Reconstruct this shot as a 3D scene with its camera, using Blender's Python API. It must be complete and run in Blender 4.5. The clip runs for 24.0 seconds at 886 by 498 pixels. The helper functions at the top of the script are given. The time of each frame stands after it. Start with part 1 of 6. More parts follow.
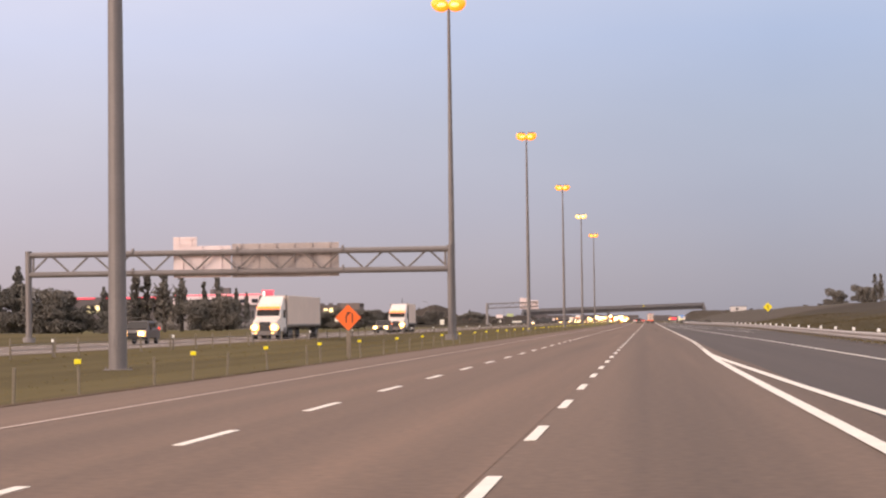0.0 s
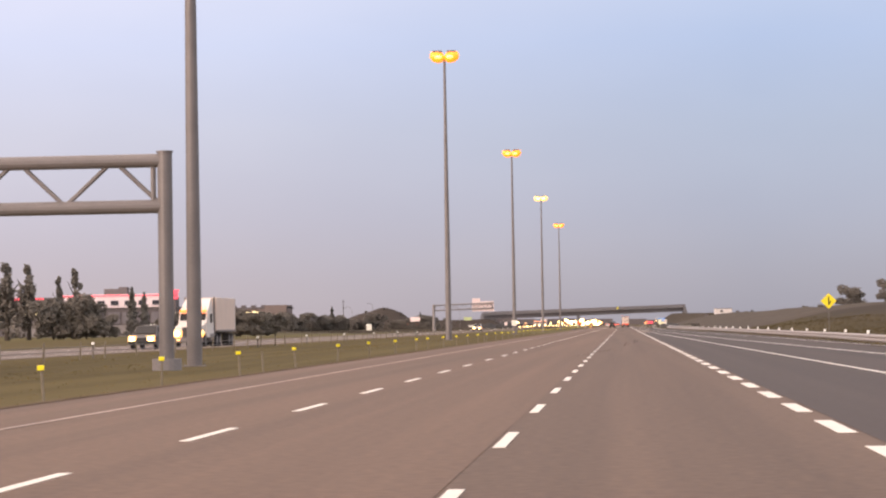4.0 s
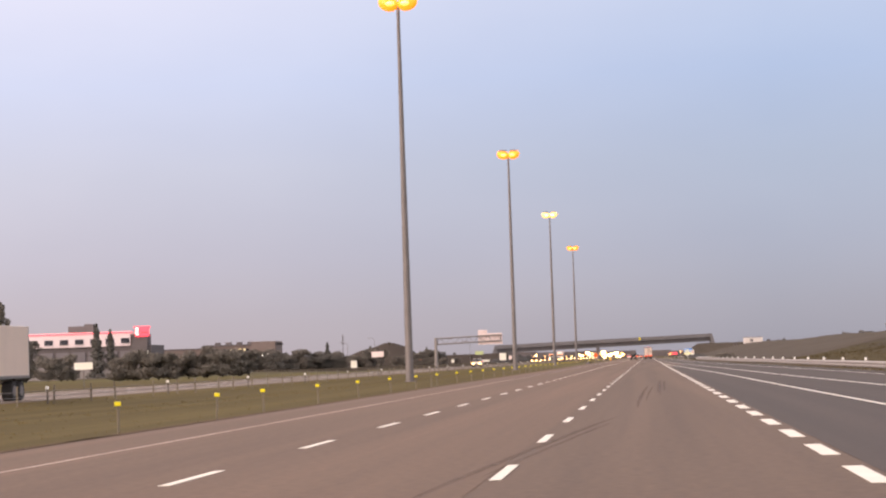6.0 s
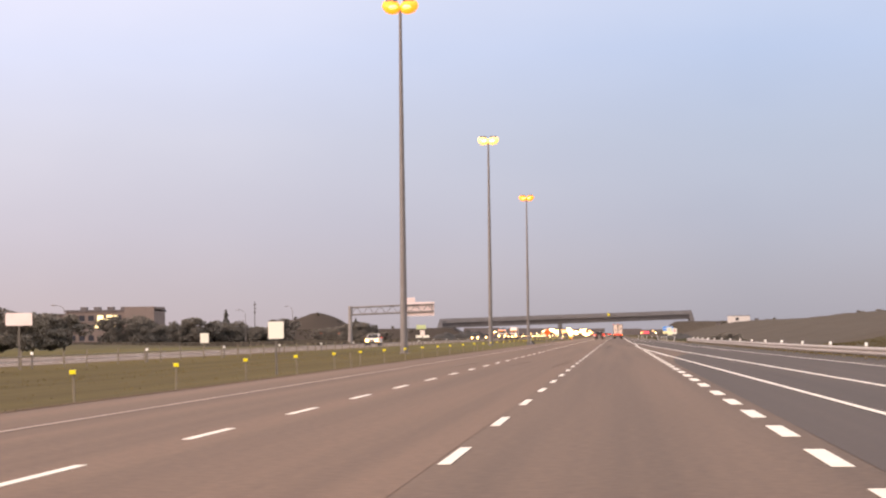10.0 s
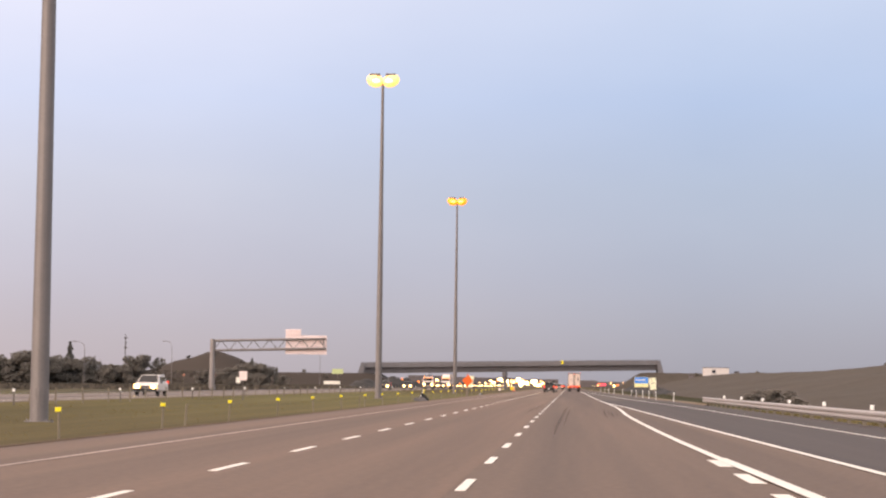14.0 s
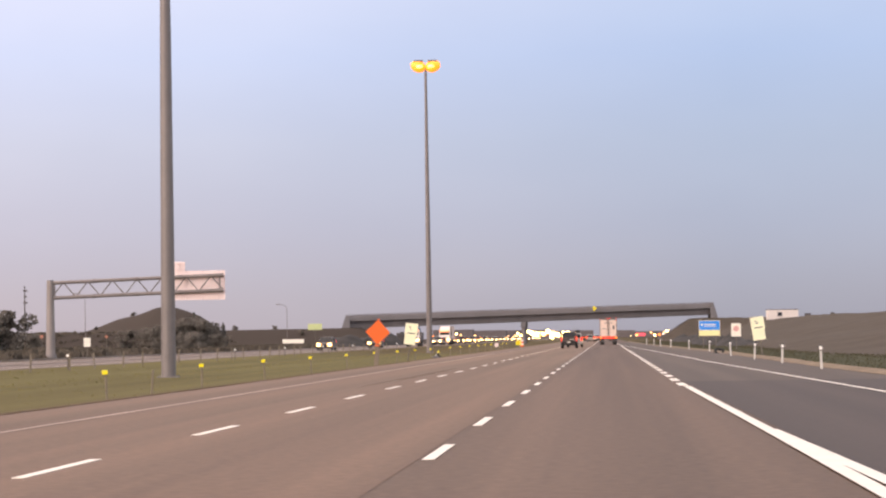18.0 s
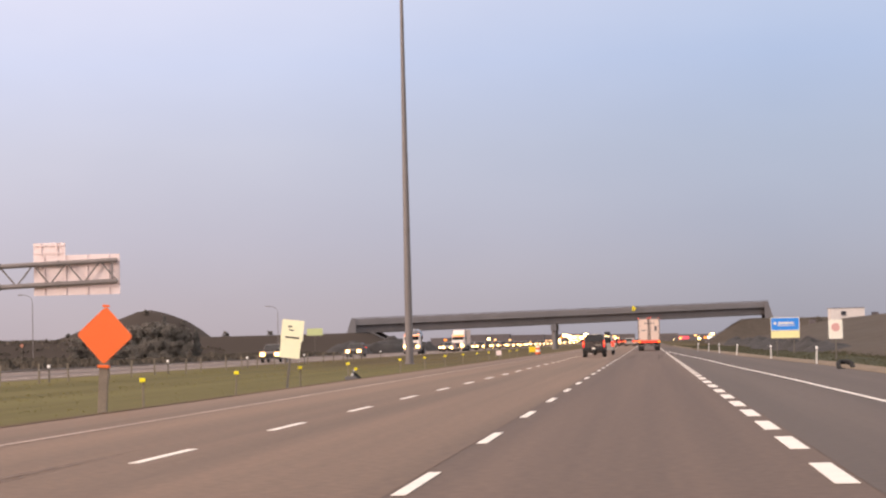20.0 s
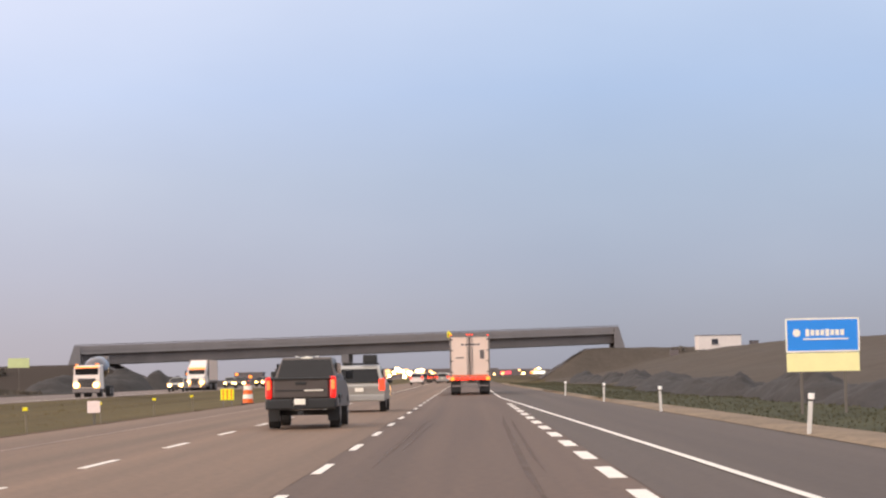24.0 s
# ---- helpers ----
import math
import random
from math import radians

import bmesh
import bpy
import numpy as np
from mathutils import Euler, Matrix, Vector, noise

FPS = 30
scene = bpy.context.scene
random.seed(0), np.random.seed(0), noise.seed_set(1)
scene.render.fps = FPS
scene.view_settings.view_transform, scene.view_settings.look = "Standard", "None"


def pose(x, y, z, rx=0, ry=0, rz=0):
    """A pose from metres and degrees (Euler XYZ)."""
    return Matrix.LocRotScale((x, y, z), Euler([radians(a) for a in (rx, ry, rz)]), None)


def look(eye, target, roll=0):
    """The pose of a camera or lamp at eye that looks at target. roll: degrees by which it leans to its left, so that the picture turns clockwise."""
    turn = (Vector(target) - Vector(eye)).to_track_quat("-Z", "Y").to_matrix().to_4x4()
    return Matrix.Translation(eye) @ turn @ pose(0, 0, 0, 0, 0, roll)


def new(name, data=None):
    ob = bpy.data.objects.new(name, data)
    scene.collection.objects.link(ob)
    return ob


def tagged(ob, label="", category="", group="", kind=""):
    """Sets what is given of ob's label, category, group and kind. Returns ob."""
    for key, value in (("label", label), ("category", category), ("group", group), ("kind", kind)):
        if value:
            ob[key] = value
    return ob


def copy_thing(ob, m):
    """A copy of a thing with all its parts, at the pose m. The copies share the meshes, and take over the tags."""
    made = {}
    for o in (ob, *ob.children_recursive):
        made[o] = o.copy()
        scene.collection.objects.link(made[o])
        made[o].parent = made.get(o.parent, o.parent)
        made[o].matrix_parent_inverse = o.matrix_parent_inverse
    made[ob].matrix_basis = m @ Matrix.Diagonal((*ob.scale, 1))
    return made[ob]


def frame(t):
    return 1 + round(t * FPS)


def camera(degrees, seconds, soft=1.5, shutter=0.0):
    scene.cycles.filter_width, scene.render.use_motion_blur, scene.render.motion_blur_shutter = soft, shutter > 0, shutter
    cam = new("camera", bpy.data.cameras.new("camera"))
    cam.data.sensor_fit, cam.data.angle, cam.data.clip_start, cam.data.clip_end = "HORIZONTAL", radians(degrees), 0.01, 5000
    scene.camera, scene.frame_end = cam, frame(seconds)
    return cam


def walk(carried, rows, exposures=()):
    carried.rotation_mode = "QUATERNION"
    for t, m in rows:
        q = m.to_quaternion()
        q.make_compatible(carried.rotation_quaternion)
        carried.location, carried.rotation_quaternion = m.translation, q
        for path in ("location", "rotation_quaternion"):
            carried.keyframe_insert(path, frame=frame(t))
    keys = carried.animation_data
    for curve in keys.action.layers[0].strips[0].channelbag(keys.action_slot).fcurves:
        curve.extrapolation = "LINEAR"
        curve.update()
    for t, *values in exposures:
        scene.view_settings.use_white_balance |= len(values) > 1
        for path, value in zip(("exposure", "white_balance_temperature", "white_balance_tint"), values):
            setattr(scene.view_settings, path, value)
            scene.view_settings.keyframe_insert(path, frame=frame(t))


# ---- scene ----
cam = camera(23.00, 24.0, soft=2.2)
# seconds, x, y, z, pitch, roll, yaw
PATH = [
    (0.0, 0.00, 0.00, 1.27, 1.934, 0.764, 5.380),
    (0.5, -0.06, 15.38, 1.27, 1.590, 0.748, 5.375),
    (1.0, -0.10, 30.84, 1.27, 1.435, 0.654, 5.120),
    (1.5, -0.11, 46.41, 1.27, 1.442, 0.385, 4.801),
    (2.0, -0.09, 62.01, 1.27, 1.788, -0.203, 4.524),
    (2.5, -0.04, 77.52, 1.27, 1.885, 0.082, 4.450),
    (4.5, 0.08, 137.19, 1.27, 2.069, 0.981, 4.779),
    (5.0, 0.16, 153.92, 1.27, 2.122, 0.965, 4.698),
    (5.5, 0.26, 171.08, 1.27, 2.591, 1.949, 4.890),
    (6.0, 0.37, 188.40, 1.27, 2.971, 1.902, 5.338),
    (6.5, 0.49, 205.67, 1.27, 2.295, 1.206, 5.076),
    (7.0, 0.62, 222.73, 1.27, 1.861, 0.766, 4.945),
    (7.5, 0.70, 239.29, 1.27, 2.139, 0.540, 5.079),
    (8.0, 0.69, 255.33, 1.27, 2.419, 0.439, 4.838),
    (8.5, 0.62, 271.13, 1.27, 2.665, 0.201, 4.543),
    (9.0, 0.53, 286.98, 1.27, 2.656, 0.025, 4.234),
    (9.5, 0.48, 303.22, 1.27, 2.253, 0.809, 4.447),
    (11.5, 0.29, 371.75, 1.27, 2.464, 0.023, 4.928),
    (12.0, 0.23, 387.82, 1.27, 2.361, -0.239, 4.322),
    (12.5, 0.15, 403.64, 1.27, 2.494, -0.333, 4.002),
    (13.0, 0.08, 419.32, 1.27, 2.726, -0.461, 3.800),
    (13.5, 0.03, 434.99, 1.27, 3.096, -0.639, 3.593),
    (14.0, 0.02, 450.71, 1.27, 3.543, -0.759, 3.321),
    (14.5, 0.06, 466.51, 1.27, 3.816, -0.657, 2.866),
    (15.0, 0.13, 482.42, 1.27, 3.922, -0.866, 2.267),
    (15.5, 0.21, 498.39, 1.27, 3.444, -0.244, 2.519),
    (16.0, 0.30, 514.45, 1.27, 2.351, 0.331, 2.932),
    (16.5, 0.38, 530.58, 1.27, 1.712, 0.558, 2.794),
    (17.0, 0.45, 546.79, 1.27, 1.871, 0.040, 2.997),
    (17.5, 0.51, 563.12, 1.27, 2.150, 0.407, 3.523),
    (19.5, 0.89, 630.41, 1.27, 2.566, 1.221, 5.780),
    (20.0, 0.87, 645.66, 1.27, 2.514, 1.348, 5.387),
    (20.5, 0.86, 660.81, 1.27, 2.495, 1.336, 5.321),
    (21.0, 0.86, 675.89, 1.27, 2.904, 0.893, 4.912),
    (21.5, 0.86, 690.81, 1.27, 3.408, 0.613, 4.527),
    (22.0, 0.85, 705.65, 1.27, 4.480, -0.038, 3.121),
    (22.5, 0.85, 720.30, 1.27, 4.646, 0.589, 2.188),
    (23.0, 0.83, 734.61, 1.27, 4.227, 0.253, 1.616),
    (23.5, 0.77, 748.61, 1.27, 3.753, 1.068, 1.176),
    (24.0, 0.75, 762.31, 1.27, 3.322, 1.190, 0.631),
]
EXPOSURE = [(0.0, -0.1, 6800, 14), (1.0, -0.07, 6700, 14), (2.5, -0.05, 6720, 13), (5.0, 0.06, 6750, 13), (6.0, -0.02, 6720, 13), (7.0, 0.02, 6850, 14), (9.0, 0.12, 6900, 13), (12.0, 0.05, 6930, 14), (14.0, 0.04, 6740, 11), (15.0, -0.08, 6440, 9), (16.0, 0.0, 6560, 11), (17.0, 0.08, 6560, 12), (20.0, -0.05, 6720, 13), (21.0, 0.03, 6760, 12), (22.0, -0.03, 6760, 11), (23.0, 0.0, 6680, 11), (24.0, -0.03, 6420, 8)]
walk(cam, [(t, pose(x, y, z, 90 + p, r, w)) for t, x, y, z, p, r, w in PATH], EXPOSURE)

# ---- sky and light ----
world = bpy.data.worlds.new("dusk_sky")
scene.world = world
world.use_nodes = True
wn, wl = world.node_tree.nodes, world.node_tree.links
wn.clear()
w_out = wn.new("ShaderNodeOutputWorld")
w_bg = wn.new("ShaderNodeBackground")
w_sky = wn.new("ShaderNodeTexSky")
w_sky.sky_type, w_sky.sun_disc = "NISHITA", False
w_sky.sun_elevation, w_sky.sun_rotation = radians(12), radians(-135)
w_tc = wn.new("ShaderNodeTexCoord")
w_sep = wn.new("ShaderNodeSeparateXYZ")
w_ramp = wn.new("ShaderNodeValToRGB")
w_map = wn.new("ShaderNodeMapping")
w_map.inputs["Scale"].default_value = (4, 4, 9)
w_noise = wn.new("ShaderNodeTexNoise")
w_noise.inputs["Scale"].default_value, w_noise.inputs["Detail"].default_value = 1.3, 5
w_side = wn.new("ShaderNodeMapRange")
w_side.inputs["From Min"].default_value, w_side.inputs["From Max"].default_value = 0.06, -0.26
w_pink = wn.new("ShaderNodeMix")
w_pink.data_type, w_pink.blend_type = "RGBA", "MULTIPLY"
w_pink.inputs["B"].default_value = (1.46, 1.28, 1.17, 1)
w_cloud = wn.new("ShaderNodeMix")
w_cloud.data_type, w_cloud.blend_type = "RGBA", "MULTIPLY"
w_cr = wn.new("ShaderNodeValToRGB")
w_cr.color_ramp.elements[0].position, w_cr.color_ramp.elements[0].color = 0.3, (0.955, 0.955, 0.965, 1)
w_cr.color_ramp.elements[1].position, w_cr.color_ramp.elements[1].color = 0.75, (1.06, 1.045, 1.03, 1)
w_mix = wn.new("ShaderNodeMix")
w_mix.data_type = "RGBA"
w_mix.inputs["Factor"].default_value = 0.99
cr = w_ramp.color_ramp
cr.elements[0].position, cr.elements[0].color = 0.0, (0.345, 0.345, 0.417, 1)
cr.elements[1].position, cr.elements[1].color = 1.0, (1.56, 1.44, 1.40, 1)
for pos, col in ((0.02, (0.363, 0.375, 0.466, 1)), (0.05, (0.388, 0.428, 0.562, 1)), (0.09, (0.418, 0.492, 0.66, 1)), (0.13, (0.445, 0.555, 0.795, 1)), (0.4, (1.0, 1.0, 1.08, 1))):
    e = cr.elements.new(pos)
    e.color = col
wl.new(w_tc.outputs["Generated"], w_sep.inputs[0])
wl.new(w_sep.outputs["Z"], w_ramp.inputs[0])
wl.new(w_tc.outputs["Generated"], w_map.inputs[0])
wl.new(w_map.outputs[0], w_noise.inputs["Vector"])
wl.new(w_noise.outputs[0], w_cr.inputs[0])
wl.new(w_sep.outputs["X"], w_side.inputs["Value"])
wl.new(w_side.outputs[0], w_pink.inputs["Factor"])
wl.new(w_ramp.outputs[0], w_pink.inputs["A"])
w_cloud.inputs["Factor"].default_value = 1.0
wl.new(w_pink.outputs["Result"], w_cloud.inputs["A"])
wl.new(w_cr.outputs[0], w_cloud.inputs["B"])
wl.new(w_sky.outputs[0], w_mix.inputs["A"])
wl.new(w_cloud.outputs["Result"], w_mix.inputs["B"])
wl.new(w_mix.outputs["Result"], w_bg.inputs["Color"])
wl.new(w_bg.outputs[0], w_out.inputs[0])
w_bg.inputs["Strength"].default_value = 1.0

sun_data = bpy.data.lights.new("low_sun", "SUN")
sun_data.energy, sun_data.angle, sun_data.color = 2.3, radians(25), (1.0, 0.80, 0.68)
sun = new("low_sun", sun_data)
sun.matrix_world = look((-60, -60, 18), (0, 0, 0))


# ---- materials ----
def mat(name, base, rough=0.6, metal=0.0, var=0.15, scale=3.0, fine=40.0, bump=0.1, emit=None, power=0.0, tint=None, stretch=None, spec=0.5):
    """A surface with patches at two sizes, fine relief and uneven gloss."""
    m = bpy.data.materials.new(name)
    m.use_nodes = True
    n, l = m.node_tree.nodes, m.node_tree.links
    b = n["Principled BSDF"]
    b.inputs["Metallic"].default_value = metal
    b.inputs["Roughness"].default_value = rough
    b.inputs["Specular IOR Level"].default_value = spec
    g = n.new("ShaderNodeNewGeometry")
    big, small = n.new("ShaderNodeTexNoise"), n.new("ShaderNodeTexNoise")
    big.inputs["Scale"].default_value, big.inputs["Detail"].default_value = scale, 4
    small.inputs["Scale"].default_value, small.inputs["Detail"].default_value = fine, 3
    src = g.outputs["Position"]
    if stretch:
        mp = n.new("ShaderNodeMapping")
        mp.inputs["Scale"].default_value = stretch
        l.new(src, mp.inputs[0])
        src = mp.outputs[0]
    l.new(src, big.inputs["Vector"])
    l.new(g.outputs["Position"], small.inputs["Vector"])
    mixf = n.new("ShaderNodeMath")
    mixf.operation = "ADD"
    l.new(big.outputs[0], mixf.inputs[0])
    l.new(small.outputs[0], mixf.inputs[1])
    ramp = n.new("ShaderNodeMapRange")
    ramp.inputs["From Min"].default_value, ramp.inputs["From Max"].default_value = 0.6, 1.4
    l.new(mixf.outputs[0], ramp.inputs["Value"])
    mix = n.new("ShaderNodeMix")
    mix.data_type = "RGBA"
    other = tint or [c * (1 - 2 * var) for c in base]
    mix.inputs["A"].default_value = (*other, 1)
    mix.inputs["B"].default_value = (*[min(1, c * (1 + var)) for c in base], 1)
    l.new(ramp.outputs[0], mix.inputs["Factor"])
    l.new(mix.outputs["Result"], b.inputs["Base Color"])
    if bump:
        bp = n.new("ShaderNodeBump")
        bp.inputs["Strength"].default_value, bp.inputs["Distance"].default_value = bump, 0.02
        l.new(small.outputs[0], bp.inputs["Height"])
        l.new(bp.outputs[0], b.inputs["Normal"])
    if emit:
        b.inputs["Emission Color"].default_value = (*emit, 1)
        b.inputs["Emission Strength"].default_value = power
    return m


def along_road(m, y0, y1, tint, axis="Y"):
    """A surface whose colour shifts between two places along, or with axis X across, the road."""
    n, l = m.node_tree.nodes, m.node_tree.links
    col = n["Principled BSDF"].inputs["Base Color"]
    g, sep, rng, mix = n.new("ShaderNodeNewGeometry"), n.new("ShaderNodeSeparateXYZ"), n.new("ShaderNodeMapRange"), n.new("ShaderNodeMix")
    rng.inputs["From Min"].default_value, rng.inputs["From Max"].default_value = y0, y1
    mix.data_type, mix.blend_type = "RGBA", "MULTIPLY"
    mix.inputs["B"].default_value = (*tint, 1)
    l.new(g.outputs["Position"], sep.inputs[0])
    l.new(sep.outputs[axis], rng.inputs["Value"])
    l.new(rng.outputs[0], mix.inputs["Factor"])
    l.new(col.links[0].from_socket, mix.inputs["A"])
    l.new(mix.outputs["Result"], col)


def streaks(m, stretch, lo, hi):
    """Long uneven bands that run with the road."""
    n, l = m.node_tree.nodes, m.node_tree.links
    col = n["Principled BSDF"].inputs["Base Color"]
    g, mp, tex, rng, mix = n.new("ShaderNodeNewGeometry"), n.new("ShaderNodeMapping"), n.new("ShaderNodeTexNoise"), n.new("ShaderNodeMapRange"), n.new("ShaderNodeMix")
    mp.inputs["Scale"].default_value = stretch
    tex.inputs["Scale"].default_value, tex.inputs["Detail"].default_value = 1.0, 4
    rng.inputs["From Min"].default_value, rng.inputs["From Max"].default_value = 0.34, 0.66
    rng.inputs["To Min"].default_value, rng.inputs["To Max"].default_value = lo, hi
    mix.data_type, mix.blend_type = "RGBA", "MULTIPLY"
    mix.inputs["Factor"].default_value = 1.0
    l.new(g.outputs["Position"], mp.inputs[0])
    l.new(mp.outputs[0], tex.inputs["Vector"])
    l.new(tex.outputs[0], rng.inputs["Value"])
    l.new(rng.outputs[0], mix.inputs["B"])
    l.new(col.links[0].from_socket, mix.inputs["A"])
    l.new(mix.outputs["Result"], col)


M = {}
M["asphalt"] = mat("aged_asphalt", (0.135, 0.085, 0.056), 0.72, 0, 0.22, 0.9, 7.0, 0.25, stretch=(1.0, 0.012, 1), spec=0.3)
M["asphalt_left"] = mat("pinkish_worn_asphalt", (0.152, 0.093, 0.060), 0.72, 0, 0.20, 0.9, 7.0, 0.25, stretch=(1.0, 0.012, 1), spec=0.3)
M["asphalt_pale"] = mat("pale_worn_asphalt", (0.175, 0.132, 0.108), 0.75, 0, 0.12, 0.9, 7.0, 0.25, stretch=(1.0, 0.012, 1), spec=0.3)
M["tyre_mark"] = mat("dark_tyre_streak", (0.090, 0.058, 0.040), 0.7, 0, 0.2, 2.0, 9.0, 0.2, stretch=(2.0, 0.1, 1))
M["asphalt_mid"] = mat("greyer_asphalt", (0.086, 0.062, 0.047), 0.72, 0, 0.15, 0.9, 7.0, 0.25, stretch=(1.0, 0.012, 1), spec=0.3)
tm = M["tyre_mark"].node_tree
t_fade, t_map = tm.nodes.new("ShaderNodeTexNoise"), tm.nodes.new("ShaderNodeMapRange")
t_fade.inputs["Scale"].default_value, t_fade.inputs["Detail"].default_value = 5.0, 4
t_map.inputs["From Min"].default_value, t_map.inputs["From Max"].default_value = 0.35, 0.7
t_map.inputs["To Min"].default_value, t_map.inputs["To Max"].default_value = 0.04, 0.50
tm.links.new(tm.nodes.new("ShaderNodeNewGeometry").outputs["Position"], t_fade.inputs["Vector"])
tm.links.new(t_fade.outputs[0], t_map.inputs["Value"])
tm.links.new(t_map.outputs[0], tm.nodes["Principled BSDF"].inputs["Alpha"])
M["asphalt_dark"] = mat("newer_asphalt", (0.065, 0.046, 0.038), 0.7, 0, 0.14, 0.9, 7.0, 0.25, stretch=(1.0, 0.015, 1), spec=0.25)
for m_, lo, hi in ((M["asphalt"], 0.86, 1.12), (M["asphalt_left"], 0.84, 1.14), (M["asphalt_dark"], 0.9, 1.1), (M["asphalt_mid"], 0.88, 1.12)):
    streaks(m_, (0.85, 0.006, 1.0), lo, hi)
along_road(M["asphalt_left"], 590, 720, (1.20, 1.27, 1.25))
along_road(M["asphalt"], 560, 700, (0.86, 0.86, 0.88))
M["paint_white"] = mat("road_paint", (0.82, 0.75, 0.65), 0.5, 0, 0.08, 1.5, 30, 0.05)
M["paint_worn"] = mat("worn_dirty_road_paint", (0.50, 0.38, 0.31), 0.6, 0, 0.28, 0.8, 12, 0.05, stretch=(1.0, 0.3, 1))
along_road(M["paint_worn"], 735, 800, (0.62, 0.58, 0.56))
M["grass"] = mat("dry_grass", (0.106, 0.084, 0.038), 0.95, 0, 0.12, 0.09, 1.6, 0.3, tint=(0.090, 0.070, 0.034), stretch=(1.0, 0.15, 1), spec=0.05)
streaks(M["grass"], (0.55, 0.010, 1.0), 0.86, 1.16)
# greener grass further on, with some headlamp haze lightening its colour
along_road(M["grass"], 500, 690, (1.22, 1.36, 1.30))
# glare haze put into the colour: duller, darker grass beyond here
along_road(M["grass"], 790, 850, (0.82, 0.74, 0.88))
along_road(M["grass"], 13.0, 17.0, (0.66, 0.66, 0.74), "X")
gt = M["grass"].node_tree
gn, gl = gt.nodes, gt.links
g_geo, g_sep, g_rng, g_mix = gn.new("ShaderNodeNewGeometry"), gn.new("ShaderNodeSeparateXYZ"), gn.new("ShaderNodeMapRange"), gn.new("ShaderNodeMix")
g_noise, g_add = gn.new("ShaderNodeTexNoise"), gn.new("ShaderNodeMath")
g_noise.inputs["Scale"].default_value, g_noise.inputs["Detail"].default_value = 0.05, 5
g_add.operation = "MULTIPLY_ADD"
g_add.inputs[1].default_value = 5.0
g_rng.inputs["From Min"].default_value, g_rng.inputs["From Max"].default_value = 3.3, 5.2
g_mix.data_type = "RGBA"
g_mix.inputs["B"].default_value = (0.060, 0.050, 0.040, 1)
gl.new(g_geo.outputs["Position"], g_noise.inputs["Vector"])
gl.new(g_geo.outputs["Position"], g_sep.inputs[0])
gl.new(g_noise.outputs[0], g_add.inputs[0])
gl.new(g_sep.outputs["Z"], g_add.inputs[2])
gl.new(g_add.outputs[0], g_rng.inputs["Value"])
gl.new(g_rng.outputs[0], g_mix.inputs["Factor"])
g_col = gn["Principled BSDF"].inputs["Base Color"]
gl.new(g_col.links[0].from_socket, g_mix.inputs["A"])
# distance haze mixed into the ground colour past the oncoming carriageway
f_rng, haze_mix, f_tex = gn.new("ShaderNodeMapRange"), gn.new("ShaderNodeMix"), gn.new("ShaderNodeMath")
f_rng.inputs["From Min"].default_value, f_rng.inputs["From Max"].default_value = -45.0, -54.0
f_tex.operation = "MULTIPLY_ADD"
f_tex.inputs[1].default_value = 6.0
haze_mix.data_type = "RGBA"
haze_mix.inputs["B"].default_value = (0.066, 0.054, 0.046, 1)
gl.new(g_noise.outputs[0], f_tex.inputs[0])
gl.new(g_sep.outputs["X"], f_tex.inputs[2])
gl.new(f_tex.outputs[0], f_rng.inputs["Value"])
f_y, f_both = gn.new("ShaderNodeMapRange"), gn.new("ShaderNodeMath")
f_y.inputs["From Min"].default_value, f_y.inputs["From Max"].default_value = 680.0, 790.0
f_both.operation = "MULTIPLY"
gl.new(g_sep.outputs["Y"], f_y.inputs["Value"])
gl.new(f_rng.outputs[0], f_both.inputs[0])
gl.new(f_y.outputs[0], f_both.inputs[1])
gl.new(f_both.outputs[0], haze_mix.inputs["Factor"])
gl.new(g_mix.outputs["Result"], haze_mix.inputs["A"])
gl.new(haze_mix.outputs["Result"], g_col)
M["earth"] = mat("bare_earth", (0.084, 0.068, 0.055), 0.95, 0, 0.25, 0.12, 1.5, 0.6, tint=(0.066, 0.055, 0.043), spec=0.1)
M["galv"] = mat("galvanised_steel", (0.215, 0.190, 0.180), 0.5, 0.15, 0.1, 0.8, 14, 0.03)
M["concrete"] = mat("concrete", (0.285, 0.258, 0.250), 0.85, 0, 0.10, 0.25, 8, 0.15, stretch=(1.0, 1.0, 0.4))
# darker concrete for girders, abutments, slope paving and far roof edges
M["concrete_dark"] = mat("darker_concrete", (0.205, 0.180, 0.170), 0.85, 0, 0.14, 0.25, 8, 0.15, stretch=(1.0, 1.0, 0.4))
M["lamp_glow"] = mat("sodium_lens", (0.9, 0.4, 0.05), 0.4, 0, 0.02, 1, 5, 0, (1.0, 0.23, 0.008), 1.6)
M["lamp_core"] = mat("sodium_tube", (0.9, 0.8, 0.5), 0.4, 0, 0.02, 1, 5, 0, (1.0, 0.44, 0.045), 2.2)
M["lamp_pale"] = mat("pale_sodium_lens", (0.9, 0.7, 0.4), 0.4, 0, 0.02, 1, 5, 0, (1.0, 0.52, 0.09), 1.6)
M["lamp_pale_core"] = mat("pale_sodium_tube", (0.9, 0.85, 0.7), 0.4, 0, 0.02, 1, 5, 0, (1.0, 0.72, 0.26), 3.5)
M["sign_back"] = mat("sign_aluminium_back", (0.88, 0.74, 0.71), 0.5, 0.0, 0.06, 0.6, 10, 0.03)
M["sign_back_dull"] = mat("dull_sign_back", (0.50, 0.42, 0.385), 0.55, 0.0, 0.16, 0.5, 8, 0.04, stretch=(1.0, 1.0, 0.35))
